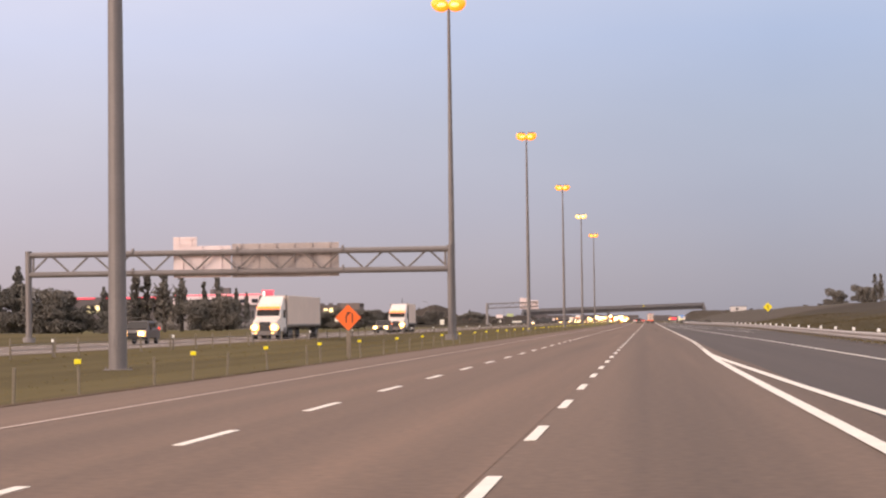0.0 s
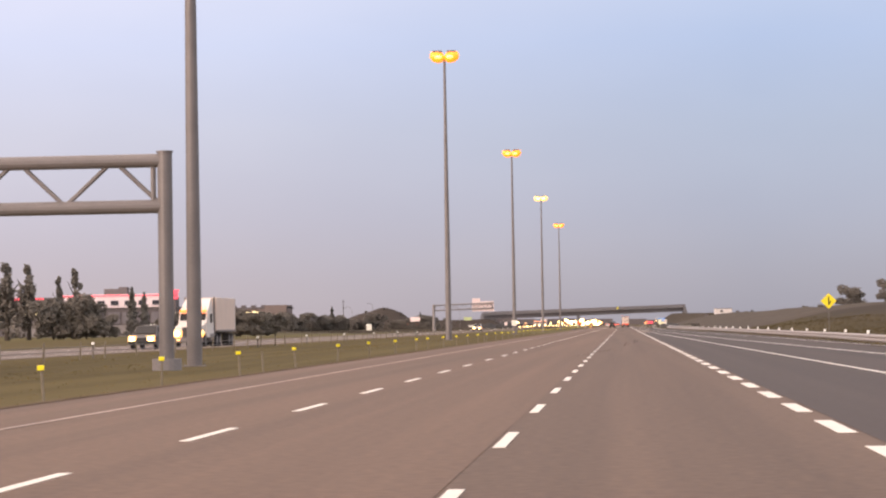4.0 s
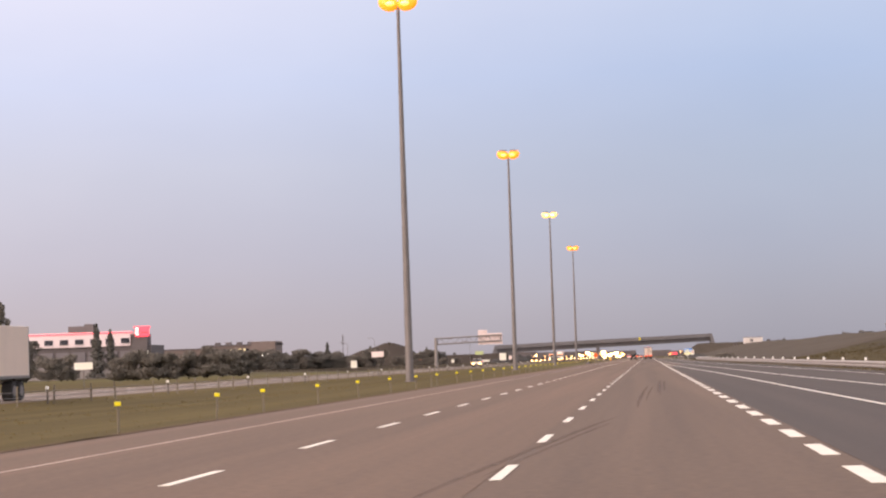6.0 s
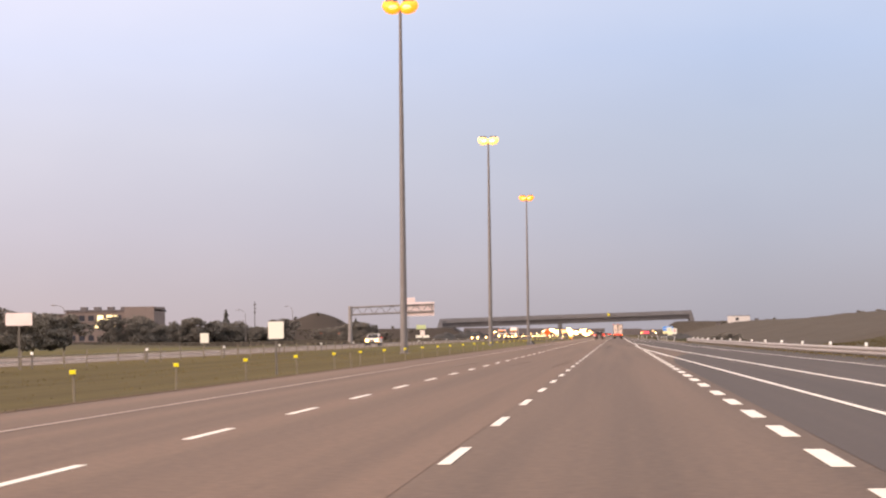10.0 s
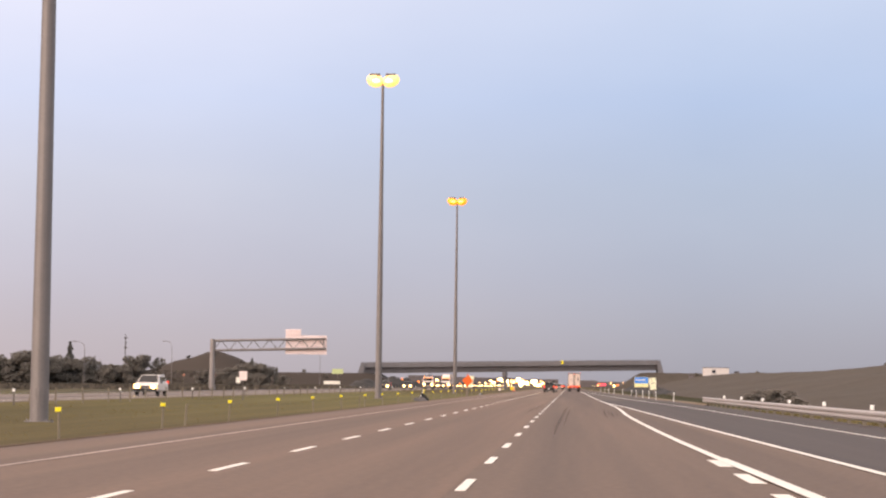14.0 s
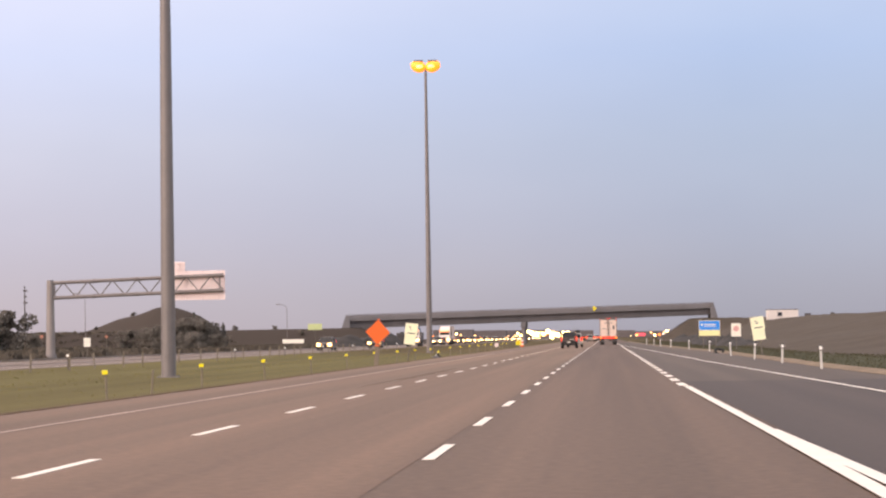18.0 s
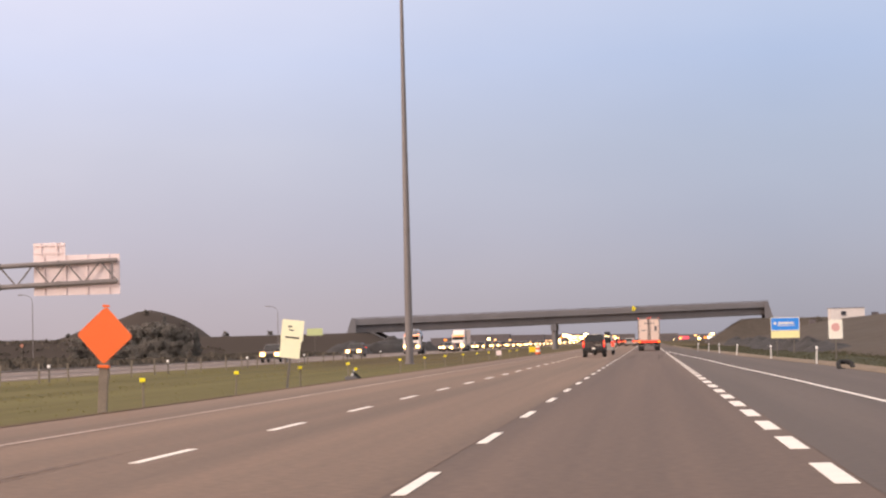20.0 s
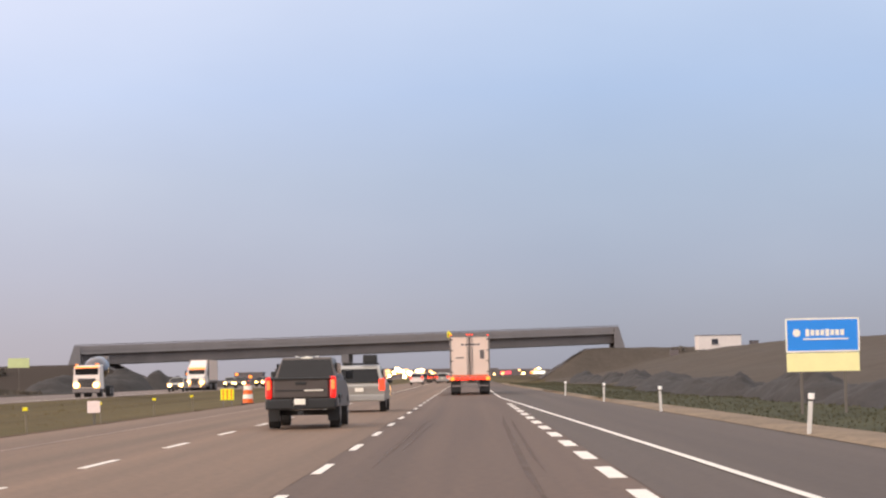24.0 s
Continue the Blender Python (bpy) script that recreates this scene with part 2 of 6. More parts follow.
M["sign_orange"] = mat("orange_sheeting", (0.95, 0.16, 0.02), 0.4, 0, 0.04, 1, 30, 0.02)
M["sign_yellow"] = mat("yellow_sheeting", (0.95, 0.78, 0.03), 0.4, 0, 0.04, 1, 30, 0.02)
M["sign_white"] = mat("white_sheeting", (0.92, 0.88, 0.76), 0.4, 0, 0.04, 1, 30, 0.02)
M["sign_blue"] = mat("blue_sheeting", (0.035, 0.28, 0.85), 0.4, 0, 0.04, 1, 30, 0.02)
M["black"] = mat("black_plastic", (0.02, 0.02, 0.02), 0.5, 0, 0.1, 5, 60, 0.03)
M["rubber"] = mat("tyre_rubber", (0.025, 0.024, 0.024), 0.85, 0, 0.15, 6, 60, 0.1)
M["glass_dark"] = mat("dark_vehicle_glass", (0.014, 0.014, 0.015), 0.12, 0, 0.05, 2, 8, 0, spec=0.3)
M["paint_grey"] = mat("grey_car_paint", (0.098, 0.080, 0.070), 0.42, 0.2, 0.05, 2, 60, 0.01)
M["paint_silver"] = mat("silver_car_paint", (0.42, 0.40, 0.36), 0.35, 0.5, 0.05, 2, 60, 0.01)
M["paint_whitecar"] = mat("white_vehicle_paint", (0.78, 0.71, 0.65), 0.4, 0, 0.05, 2, 60, 0.01)
M["trailer"] = mat("white_trailer_panel", (0.82, 0.65, 0.54), 0.45, 0.1, 0.05, 0.8, 20, 0.02)
M["tail_red"] = mat("red_tail_lens", (0.5, 0.02, 0.01), 0.3, 0, 0.03, 3, 20, 0, (1.0, 0.055, 0.018), 1.9)
M["tail_amber"] = mat("amber_lens", (0.6, 0.2, 0.02), 0.3, 0, 0.03, 3, 20, 0, (1.0, 0.24, 0.03), 2.4)
# warm rim colour imitates the glow around a bright headlamp
M["head_white"] = mat("headlamp_glow_lens", (0.9, 0.85, 0.6), 0.3, 0, 0.03, 3, 20, 0, (1.0, 0.42, 0.06), 2.6)
M["head_core"] = mat("headlamp_filament", (0.9, 0.85, 0.7), 0.3, 0, 0.02, 3, 20, 0, (1.0, 0.66, 0.22), 14.0)
M["leaf"] = mat("dark_foliage", (0.215, 0.192, 0.162), 0.9, 0, 0.2, 0.5, 4, 0.1)
M["needle"] = mat("spruce_needles", (0.165, 0.155, 0.135), 0.9, 0, 0.2, 0.5, 4, 0.1)
M["bark"] = mat("bark", (0.08, 0.065, 0.05), 0.9, 0, 0.2, 3, 30, 0.3)
M["wood_tan"] = mat("tan_timber_post", (0.24, 0.195, 0.15), 0.85, 0, 0.15, 3, 30, 0.2)
M["wood_grey"] = mat("weathered_post", (0.155, 0.136, 0.115), 0.85, 0, 0.15, 3, 30, 0.2)


# ---- mesh helpers ----
def bm_box(bm, c, s, bevel=0.0, m=None):
    v0 = len(bm.verts)
    r = bmesh.ops.create_cube(bm, size=1, matrix=Matrix.Translation(c) @ Matrix.Diagonal((*s, 1)))
    vs = r["verts"]
    if bevel:
        es = list({e for v in vs for e in v.link_edges})
        r = bmesh.ops.bevel(bm, geom=es, offset=bevel, segments=2, affect="EDGES", profile=0.6)
        vs = list({v for f in r["faces"] for v in f.verts} | {v for v in vs if v.is_valid})
    if m is not None:
        bmesh.ops.transform(bm, matrix=m, verts=vs)
    return vs


def bm_tube(bm, a, b, r0, r1=None, n=10):
    a, b = Vector(a), Vector(b)
    r1 = r0 if r1 is None else r1
    d = b - a
    m = Matrix.Translation((a + b) / 2) @ d.to_track_quat("Z", "Y").to_matrix().to_4x4()
    return bmesh.ops.create_cone(bm, cap_ends=True, segments=n, radius1=r0, radius2=r1, depth=d.length, matrix=m)["verts"]


def mesh_of(name, bm, material, smooth=False):
    me = bpy.data.meshes.new(name)
    bm.to_mesh(me)
    bm.free()
    if smooth:
        me.shade_smooth()
    me.materials.append(material)
    return me


def part(name, bm, material, parent=None, label="", smooth=False):
    ob = new(name, mesh_of(name, bm, material, smooth))
    ob.parent = parent
    if label:
        tagged(ob, label)
    return ob


def thing(name, label, category, m=None, group="", kind=""):
    ob = new(name)
    ob.empty_display_size = 0.3
    if m is not None:
        ob.matrix_world = m
    return tagged(ob, label, category, group, kind)


def box(name, c, s, material, parent, bevel=0.0, label="", m=None):
    bm = bmesh.new()
    bm_box(bm, c, s, bevel, m)
    return part(name, bm, material, parent, label)


def tube(name, a, b, r0, material, parent, r1=None, n=10, label=""):
    bm = bmesh.new()
    bm_tube(bm, a, b, r0, r1, n)
    return part(name, bm, material, parent, label, smooth=False)


def lerp(table, y):
    return float(np.interp(y, [a for a, _ in table], [b for _, b in table]))


# ---- plan: lines of the road, each as (y, x) ----
LINE_A, LINE_B, LINE_R, LINE_E = -1.27, -4.98, 2.53, -8.15
EDGE_LEFT = -10.4
RAMP1 = ((-60, 5.2), (29, 3.07), (43, 2.76), (57, 2.50), (66, 2.33), (79, 2.19))                       # ramp's own left line up to the gore nose
EDGE1 = ((-60, 7.2), (63, 6.9), (120, 6.7), (264, 5.35), (321, 4.9), (415, 3.7), (490, 2.75))
RAMP2 = ((200, 9.6), (286, 7.8), (339, 7.0), (431, 5.6), (484, 4.7), (514, 4.25), (530, 4.0), (545, 3.86), (561, 3.65), (572, 3.53), (586, 3.28), (598, 2.98), (609, 2.76))
EDGE2 = ((200, 13.0), (330, 11.0), (480, 8.4), (594, 7.3), (625, 6.5), (686, 5.28), (713, 5.02), (742, 4.56), (778, 4.18), (800, 3.85), (880, 2.53))
RAIL = ((-80, 11.0), (75, 10.2), (110, 10.4), (250, 12.6), (315, 12.6), (404, 11.9), (450, 10.9), (530, 10.2), (600, 9.9), (614, 9.9))
PAVE_R = ((-300, 11.6), (110, 10.9), (250, 13.3), (315, 13.3), (404, 12.6), (450, 11.6), (530, 10.6), (600, 9.6), (660, 8.6), (744, 8.4), (795, 7.2), (830, 6.9), (1000, 5.4), (5000, 5.4))
ROAD2 = (-44.0, -30.0)
Z2 = 0.0
# overpass: its ends and the axes along and across it
BR0, BR1 = Vector((-64.3, 1133.6, 0.25)), Vector((29.9, 1192.6, 0.25))
BRU = (BR1 - BR0).normalized()
BRN = Vector((-BRU.y, BRU.x, 0))
BRL = (BR1 - BR0).length


def smooth01(t):
    t = np.clip(t, 0, 1)
    return t * t * (3 - 2 * t)


def ground_z(x, y):
    """Height of the land at arrays x, y."""
    x, y = np.asarray(x, float), np.asarray(y, float)
    pr = np.interp(y, [a for a, _ in PAVE_R], [b for _, b in PAVE_R])
    z = np.interp(x, [-400, -120, -80, -66, -52, -44, -30, -26.5, -23, -20.4, -15, -10.4], [0.4, 0.2, -0.1, -0.1, -0.35, Z2, Z2, -0.45, -0.85, -0.88, -0.5, 0.0])
    # the field beyond the oncoming side lies lower for a stretch
    z = z - 1.35 * smooth01((-50 - x) / 22) * smooth01((y - 360) / 90) * (1 - smooth01((y - 690) / 65)) * (1 - smooth01((-x - 140) / 60))
    d = x - pr
    crest = np.interp(y, [-200, 0, 180, 330, 520, 700, 800, 900, 1000, 1150, 1300, 1700], [1.0, 1.2, 2.4, 4.4, 5.0, 4.5, 4.9, 4.5, 4.7, 5.4, 3.6, 0.6])
    right = np.where(d < 0, 0, -0.35 * smooth01(d / 4)) + (crest + 0.35) * smooth01((d - 6) / 44) + 0.25 * np.sin(x * 0.21 + y * 0.043) * smooth01((d - 5) / 10)
    z = np.where(x > -10.4, right, z)
    # approach banks of the overpass
    u = (x - BR0.x) * BRU.x + (y - BR0.y) * BRU.y
    v = (x - BR0.x) * BRN.x + (y - BR0.y) * BRN.y
    u, v = u + v * BRN.x / BRU.x * np.where(np.abs(v) < 40, 1, 0), np.abs(v)
    top = np.where(u < BRL / 2, 4.3, 5.6) + np.where(u < BRL / 2, -np.clip(-u, 0, 200) * 0.006, 0)
    bank = np.minimum(top, top - (v - 9) * 0.42)
    front = np.where(u < BRL / 2, (13 - u) * 0.5, (u - (BRL - 18)) * 0.5)
    bank = np.minimum(bank, front)
    z = np.where((u > 20) & (u < BRL - 20), z, np.maximum(z, bank))
    # spoil heap left of the overpass
    dx, dy = x + 109.5, (y - 1125) / 24
    heap = 10.6 * np.exp(-np.where(dx < 0, np.abs(dx / 25) ** 1.6, np.abs(dx / 13) ** 2.4) - dy ** 2) + 0.35 * np.sin(x * 0.55) * np.exp(-(dx / 22) ** 2 - dy ** 2)
    z = np.maximum(z, heap - 0.4) + np.where(x < -70, 0.3 * np.sin(x * 0.07) * np.sin(y * 0.031), 0)
    return z


def ground_at(x, y):
    return float(ground_z(np.array([x]), np.array([y]))[0])


def sheet(name, xs, ys, zf, material, kind="structure", label="", category=""):
    gx, gy = np.meshgrid(xs, ys)
    gz = zf(gx, gy)
    vs = np.stack([gx.ravel(), gy.ravel(), gz.ravel()], 1)
    nx, ny = len(xs), len(ys)
    i = (np.arange(ny - 1)[:, None] * nx + np.arange(nx - 1)[None, :]).ravel()
    fs = np.stack([i, i + 1, i + nx + 1, i + nx], 1)
    me = bpy.data.meshes.new(name)
    me.from_pydata(vs.tolist(), [], fs.tolist())
    me.shade_smooth()
    me.materials.append(material)
    return tagged(new(name, me), label, category, kind=kind)


def under_road(x, y):
    """The land, cut down a little beneath the pavements."""
    z = ground_z(x, y)
    pr = np.interp(y, [a for a, _ in PAVE_R], [b for _, b in PAVE_R])
    low = ((x > EDGE_LEFT - 0.1) & (x < pr + 0.1)) | ((x > ROAD2[0] - 0.1) & (x < ROAD2[1] + 0.1))
    return np.where(low, z - 0.12, z)


xs = np.unique(np.concatenate([np.linspace(-4500, -400, 14), np.linspace(-400, -150, 22), np.arange(-150, 100, 2.5), [EDGE_LEFT - 0.1, EDGE_LEFT, ROAD2[0], ROAD2[0] - 0.1, ROAD2[1], ROAD2[1] + 0.1], np.linspace(100, 400, 26), np.linspace(400, 4500, 14)]))
ys = np.unique(np.concatenate([np.linspace(-600, -60, 12), np.arange(-60, 1000, 8), np.arange(1000, 1240, 3), np.linspace(1240, 2000, 40), np.linspace(2000, 4900, 16)]))
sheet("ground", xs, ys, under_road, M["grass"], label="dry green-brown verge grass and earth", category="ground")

bank_x = np.unique(np.concatenate([np.arange(9, 60, 1.5), np.linspace(60, 260, 30)]))


def bank_sheet(name, dx, ys_, material, label):
    """Bare ground laid just above the land, reckoned from the right pavement edge."""
    gx, gy = np.meshgrid(dx, ys_)
    pr = np.interp(gy, [a for a, _ in PAVE_R], [b for _, b in PAVE_R])
    gx = gx + pr + 0.15
    gz = ground_z(gx, gy) + 0.08 + 0.22 * np.clip((gx - pr - 8.5) / 5, 0, 1) + 0.10 * np.sin(gx * 0.9 + gy * 0.23) * np.sin(gy * 0.31) * np.clip((gx - pr - 6) / 10, 0, 1)
    gz[:, 0] -= 0.12
    gz[:, -1] -= 0.6
    gz[0] -= 0.6
    gz[-1] -= 0.6
    vs = np.stack([gx.ravel(), gy.ravel(), gz.ravel()], 1)
    nx, ny = len(dx), len(ys_)
    i = (np.arange(ny - 1)[:, None] * nx + np.arange(nx - 1)[None, :]).ravel()
    me = bpy.data.meshes.new(name)
    me.from_pydata(vs.tolist(), [], np.stack([i, i + 1, i + nx + 1, i + nx], 1).tolist())
    me.shade_smooth()
    me.materials.append(material)
    return tagged(new(name, me), label, "ground", kind="structure")


bank_sheet("earth_bank", bank_x, np.unique(np.concatenate([np.arange(560, 1000, 6), np.arange(1000, 1230, 3)])), M["earth"], "bare grey-brown earth bank of the roadworks")


def strip(name, left, right, y0, y1, z, material, step=12.0, depth=0.0, parent=None, label="", category="", kind="structure"):
    """A ribbon between two lines given as tables of (y, x), with a turned-down rim."""
    n = max(2, int((y1 - y0) / step) + 1)
    yy = np.linspace(y0, y1, n)
    vs, fs = [], []
    for y in yy:
        a, b = lerp(left, y), lerp(right, y)
        vs += [(a, y, z - depth), (a, y, z), (b, y, z), (b, y, z - depth)] if depth else [(a, y, z), (b, y, z)]
    k = 4 if depth else 2
    for i in range(n - 1):
        for j in range(k - 1):
            q = i * k + j
            fs.append((q, q + 1, q + k + 1, q + k))
    me = bpy.data.meshes.new(name)
    me.from_pydata(vs, [], [f[::-1] for f in fs])
    me.materials.append(material)
    ob = new(name, me)
    ob.parent = parent
    return tagged(ob, label, category, kind=kind if not parent else "")


def flat(x):
    return ((-400, x), (5000, x))


M["sand"] = mat("sandy_gravel", (0.215, 0.155, 0.096), 0.95, 0, 0.3, 0.35, 6, 0.5)
M["rail_steel"] = mat("bright_guard_rail", (0.40, 0.355, 0.33), 0.5, 0.2, 0.08, 0.8, 14, 0.03)
road = strip("road", flat(EDGE_LEFT), PAVE_R, -300, 2600, 0.0, M["asphalt"], 10, 0.15, label="three-lane asphalt carriageway with white lines", category="road")
road_far = strip("road_oncoming", flat(ROAD2[0]), flat(ROAD2[1]), -300, 2600, Z2, M["asphalt_pale"], 20, 0.15, label="asphalt carriageway for oncoming traffic", category="road")
strip("ramp_pavement", ((-300, 3.3), (60, 2.9), (79, 2.7), (264, 2.75), (415, 2.9), (440, 3.6), (455, 5.0), (484, 4.85), (514, 4.40), (545, 3.98), (579, 3.5), (600, 2.98), (640, 2.7), (1000, 2.7)), tuple((y, x - 0.02) for y, x in PAVE_R), -300, 640, 0.004, M["asphalt_dark"], 10, parent=road, label="newer dark asphalt")
strip("merge_lane", flat(2.7), tuple((y, x - 0.02) for y, x in PAVE_R), 640, 1000, 0.004, M["asphalt_mid"], 10, parent=road, label="greyer asphalt of the merging lane")

strip("left_lanes", flat(EDGE_LEFT + 0.02), flat(LINE_A - 0.12), -300, 2600, 0.004, M["asphalt_left"], 20, parent=road, label="paler pinkish worn asphalt of the left lanes")
TYRE = [0.0055]
for mx, my, w, ln, *drift in ((-1.80, 210, 0.11, 22, 1.1), (0.1, 246, 0.10, 30), (0.75, 262, 0.10, 34), (-2.0, 405, 0.11, 20), (-3.9, 408, 0.09, 16), (-1.92, 556, 0.07, 32), (1.55, 541, 0.09, 22), (1.85, 540, 0.08, 18), (-0.36, 512, 0.10, 60), (-0.58, 796, 0.09, 26), (1.5, 786, 0.10, 38), (-6.2, 408, 0.07, 12), (-5.9, 640, 0.2, 30)):
    bend = drift[0] if drift else 0.0
    for dx, y0_, y1_, nar in ((0, -0.15, 1.1, 1.0), (0.22, 0.1, 0.95, 0.6)):
        ya, yb, xm = my + ln * y0_, my + ln * y1_, mx + dx
        mid = ((ya, 0.006), (ya + 0.2 * (yb - ya), w * nar * 0.55), (ya + 0.8 * (yb - ya), w * nar * 0.6), (yb, 0.006))
        TYRE[0] += 0.0006
        strip("tyre_mark", tuple((y, xm + bend * (y - my) / ln + 0.25 * ((y - my) / ln) ** 2 - h_) for y, h_ in mid), tuple((y, xm + bend * (y - my) / ln + 0.25 * ((y - my) / ln) ** 2 + h_) for y, h_ in mid), ya, yb, TYRE[0], M["tyre_mark"], 1.5, parent=road, label="dark rubber streak")

M["weed_ground"] = mat("dark_weedy_ground", (0.070, 0.070, 0.042), 0.95, 0, 0.25, 0.35, 3.0, 0.4, tint=(0.050, 0.052, 0.034), stretch=(1.0, 0.3, 1), spec=0.05)
bank_sheet("weedy_verge", np.array([1.2, 2.5, 4.0, 5.5, 7.0, 8.0, 9.2]), np.arange(604, 1060, 5.0), M["weed_ground"], "dark weedy ground beyond the shoulder")


def rim(name, x_in, x_out, y0, y1, material, label, seed, lift=0.012):
    """A ragged ribbon of loose gravel that follows the land beside the pavement."""
    g = np.random.default_rng(seed)
    yy = np.arange(y0, y1, 1.5)
    wob = np.interp(yy, np.arange(y0, y1 + 12, 6.0), g.normal(0, 0.16, len(np.arange(y0, y1 + 12, 6.0)))) + g.normal(0, 0.05, len(yy))
    a, b = x_in(yy), x_out(yy) + wob
    m_, out = (a + b) / 2, np.sign(b - a)
    vs = []
    for xx, dz in ((a - 0.08 * out, 0.014), (a + 0.18 * out, lift * 0.6 + 0.006), (m_, lift + 0.02), (b, -0.01)):
        vs.append(np.stack([xx, yy, ground_z(xx, yy) + dz], 1))
    vs = np.stack(vs, 1).reshape(-1, 3)
    i = (np.arange(len(yy) - 1)[:, None] * 4 + np.arange(3)[None, :]).ravel()
    me = bpy.data.meshes.new(name)
    me.from_pydata(vs.tolist(), [], np.stack([i, i + 4, i + 5, i + 1], 1).tolist())
    me.shade_smooth()
    me.materials.append(material)
    return tagged(new(name, me), label, "ground", kind="structure")


M["gravel"] = mat("brown_gravel", (0.130, 0.090, 0.058), 0.95, 0, 0.22, 0.6, 14, 0.5, spec=0.1)
streaks(M["gravel"], (1.5, 0.05, 1.0), 0.8, 1.15)
rim("gravel_rim", lambda y: y * 0 + EDGE_LEFT - 0.01, lambda y: y * 0 + EDGE_LEFT - 0.62, -40, 1100, M["gravel"], "brown gravel rim between shoulder and grass", 6)
PRY, PRX = [a for a, _ in PAVE_R], [b for _, b in PAVE_R]
rim("sand_strip", lambda y: np.interp(y, PRY, PRX) + 0.01, lambda y: np.interp(y, PRY, PRX) + np.interp(y, [605, 700, 765, 830, 862, 1060], [0.7, 1.1, 2.8, 2.6, 0.5, 0.4]) * (1 + 0.2 * np.sin(y * 0.13) + 0.12 * np.sin(y * 0.41)), 605, 1060, M["sand"], "sandy gravel strip beside the shoulder", 8, 0.11)


# ---- road paint ----
LIFT = [0.0]


def line(table, y0, y1, w, z=0.010, parent=road, name="edge_line", paint="paint_white"):
    LIFT[0] += 0.0012
    z += LIFT[0]
    return strip(name, tuple((y, x - w / 2) for y, x in table), tuple((y, x + w / 2) for y, x in table), y0, y1, z, M[paint], 12, parent=parent)


line(flat(LINE_E), -60, 2000, 0.10, paint="paint_worn")
line(((-60, 2.5), (20, 2.26), (35, 2.18), (52, 2.12), (70, 2.10), (91, 2.28)), -60, 91, 0.20)
line(RAMP1, -60, 79, 0.20)
line(EDGE1, -60, 490, 0.14)
line(RAMP2, 200, 609, 0.17)
line(EDGE2, 200, 880, 0.13)
line(((440, 3.3), (470, 2.95), (495, 2.6), (516, 2.48), (540, 2.48), (553, 2.54), (568, 2.76), (590, 2.79), (610, 2.71), (640, 2.53)), 440, 634, 0.17)
line(flat(2.53), 880, 2000, 0.12)
line(flat(ROAD2[1] - 1.4), -60, 2000, 0.12, Z2 + 0.009, road_far)
line(flat(ROAD2[0] + 1.6), -60, 2000, 0.12, Z2 + 0.009, road_far)


def dash_mesh(length, w):
    bm = bmesh.new()
    bm_box(bm, (0, 0, 0.003), (w, length, 0.006))
    return mesh_of("lane_dash", bm, M["paint_white"])


DASH, DASH_WIDE = dash_mesh(3.2, 0.13), dash_mesh(3.1, 0.22)


def dashes(x, ys, me, parent=road, z=0.005):
    for y in ys:
        ob = new("lane_dash", me)
        ob.location = (x, y, z)
        ob.parent = parent


def spread(table):
    """Places at even steps between anchors (y, steps to the next anchor)."""
    return [y0 + (y1 - y0) * k / n for (y0, n), (y1, _) in zip(table, table[1:]) for k in range(n)]


dashes(LINE_A, spread(((-18, 4), (16.2, 4), (50.3, 5), (92.4, 1), (101.2, 8), (172.5, 5), (213, 4), (253.2, 27), (496.2, 7), (567.6, 4), (604.4, 7), (665.6, 4), (702.6, 5), (748.2, 2), (767.8, 3), (792.7, 37), (1126.2, 0))), DASH)
PHASE_R = ((290, 0.3), (370, 1.4), (492, 0))
MERGE_R = ((636.5, 6), (672.0, 5), (698.5, 6), (732.0, 10), (790.0, 12), (860.0, 0))


def phased(table, cycle):
    out = []
    for (y0, p), (y1, _) in zip(table, table[1:]):
        k = math.ceil((y0 - p) / cycle)
        while p + k * cycle < y1 - 0.6 * cycle:
            out.append(p + k * cycle)
            k += 1
    return out


dashes(LINE_B, spread(((-2.5, 3), (24.35, 3), (50.6, 3), (77.2, 5), (122.2, 6), (173.4, 2), (191.8, 2), (213.7, 2), (233.2, 7), (297.3, 9), (374.8, 15), (509.8, 3), (537.6, 4), (575.0, 4), (611.0, 7), (671.6, 4), (707.5, 4), (743.3, 3), (770.2, 3), (796.2, 37), (1129, 0))), DASH)
for y in spread(((94.2, 5), (124.7, 0))):
    dashes(lerp(((94, 2.31), (125, 2.53)), y), [y], DASH_WIDE)
dashes(LINE_R, spread(((124.7, 9), (177.0, 4), (200.0, 2), (210.7, 5), (239.4, 9), (294.3, 0))) + [y for y in phased(PHASE_R, 6.0) if y < 492] + spread(MERGE_R), DASH_WIDE)
dashes(-35.1, [4 + 9 * k for k in range(0, 60)], DASH, road_far, Z2 + 0.005)
dashes(-38.8, [1 + 9 * k for k in range(0, 60)], DASH, road_far, Z2 + 0.005)


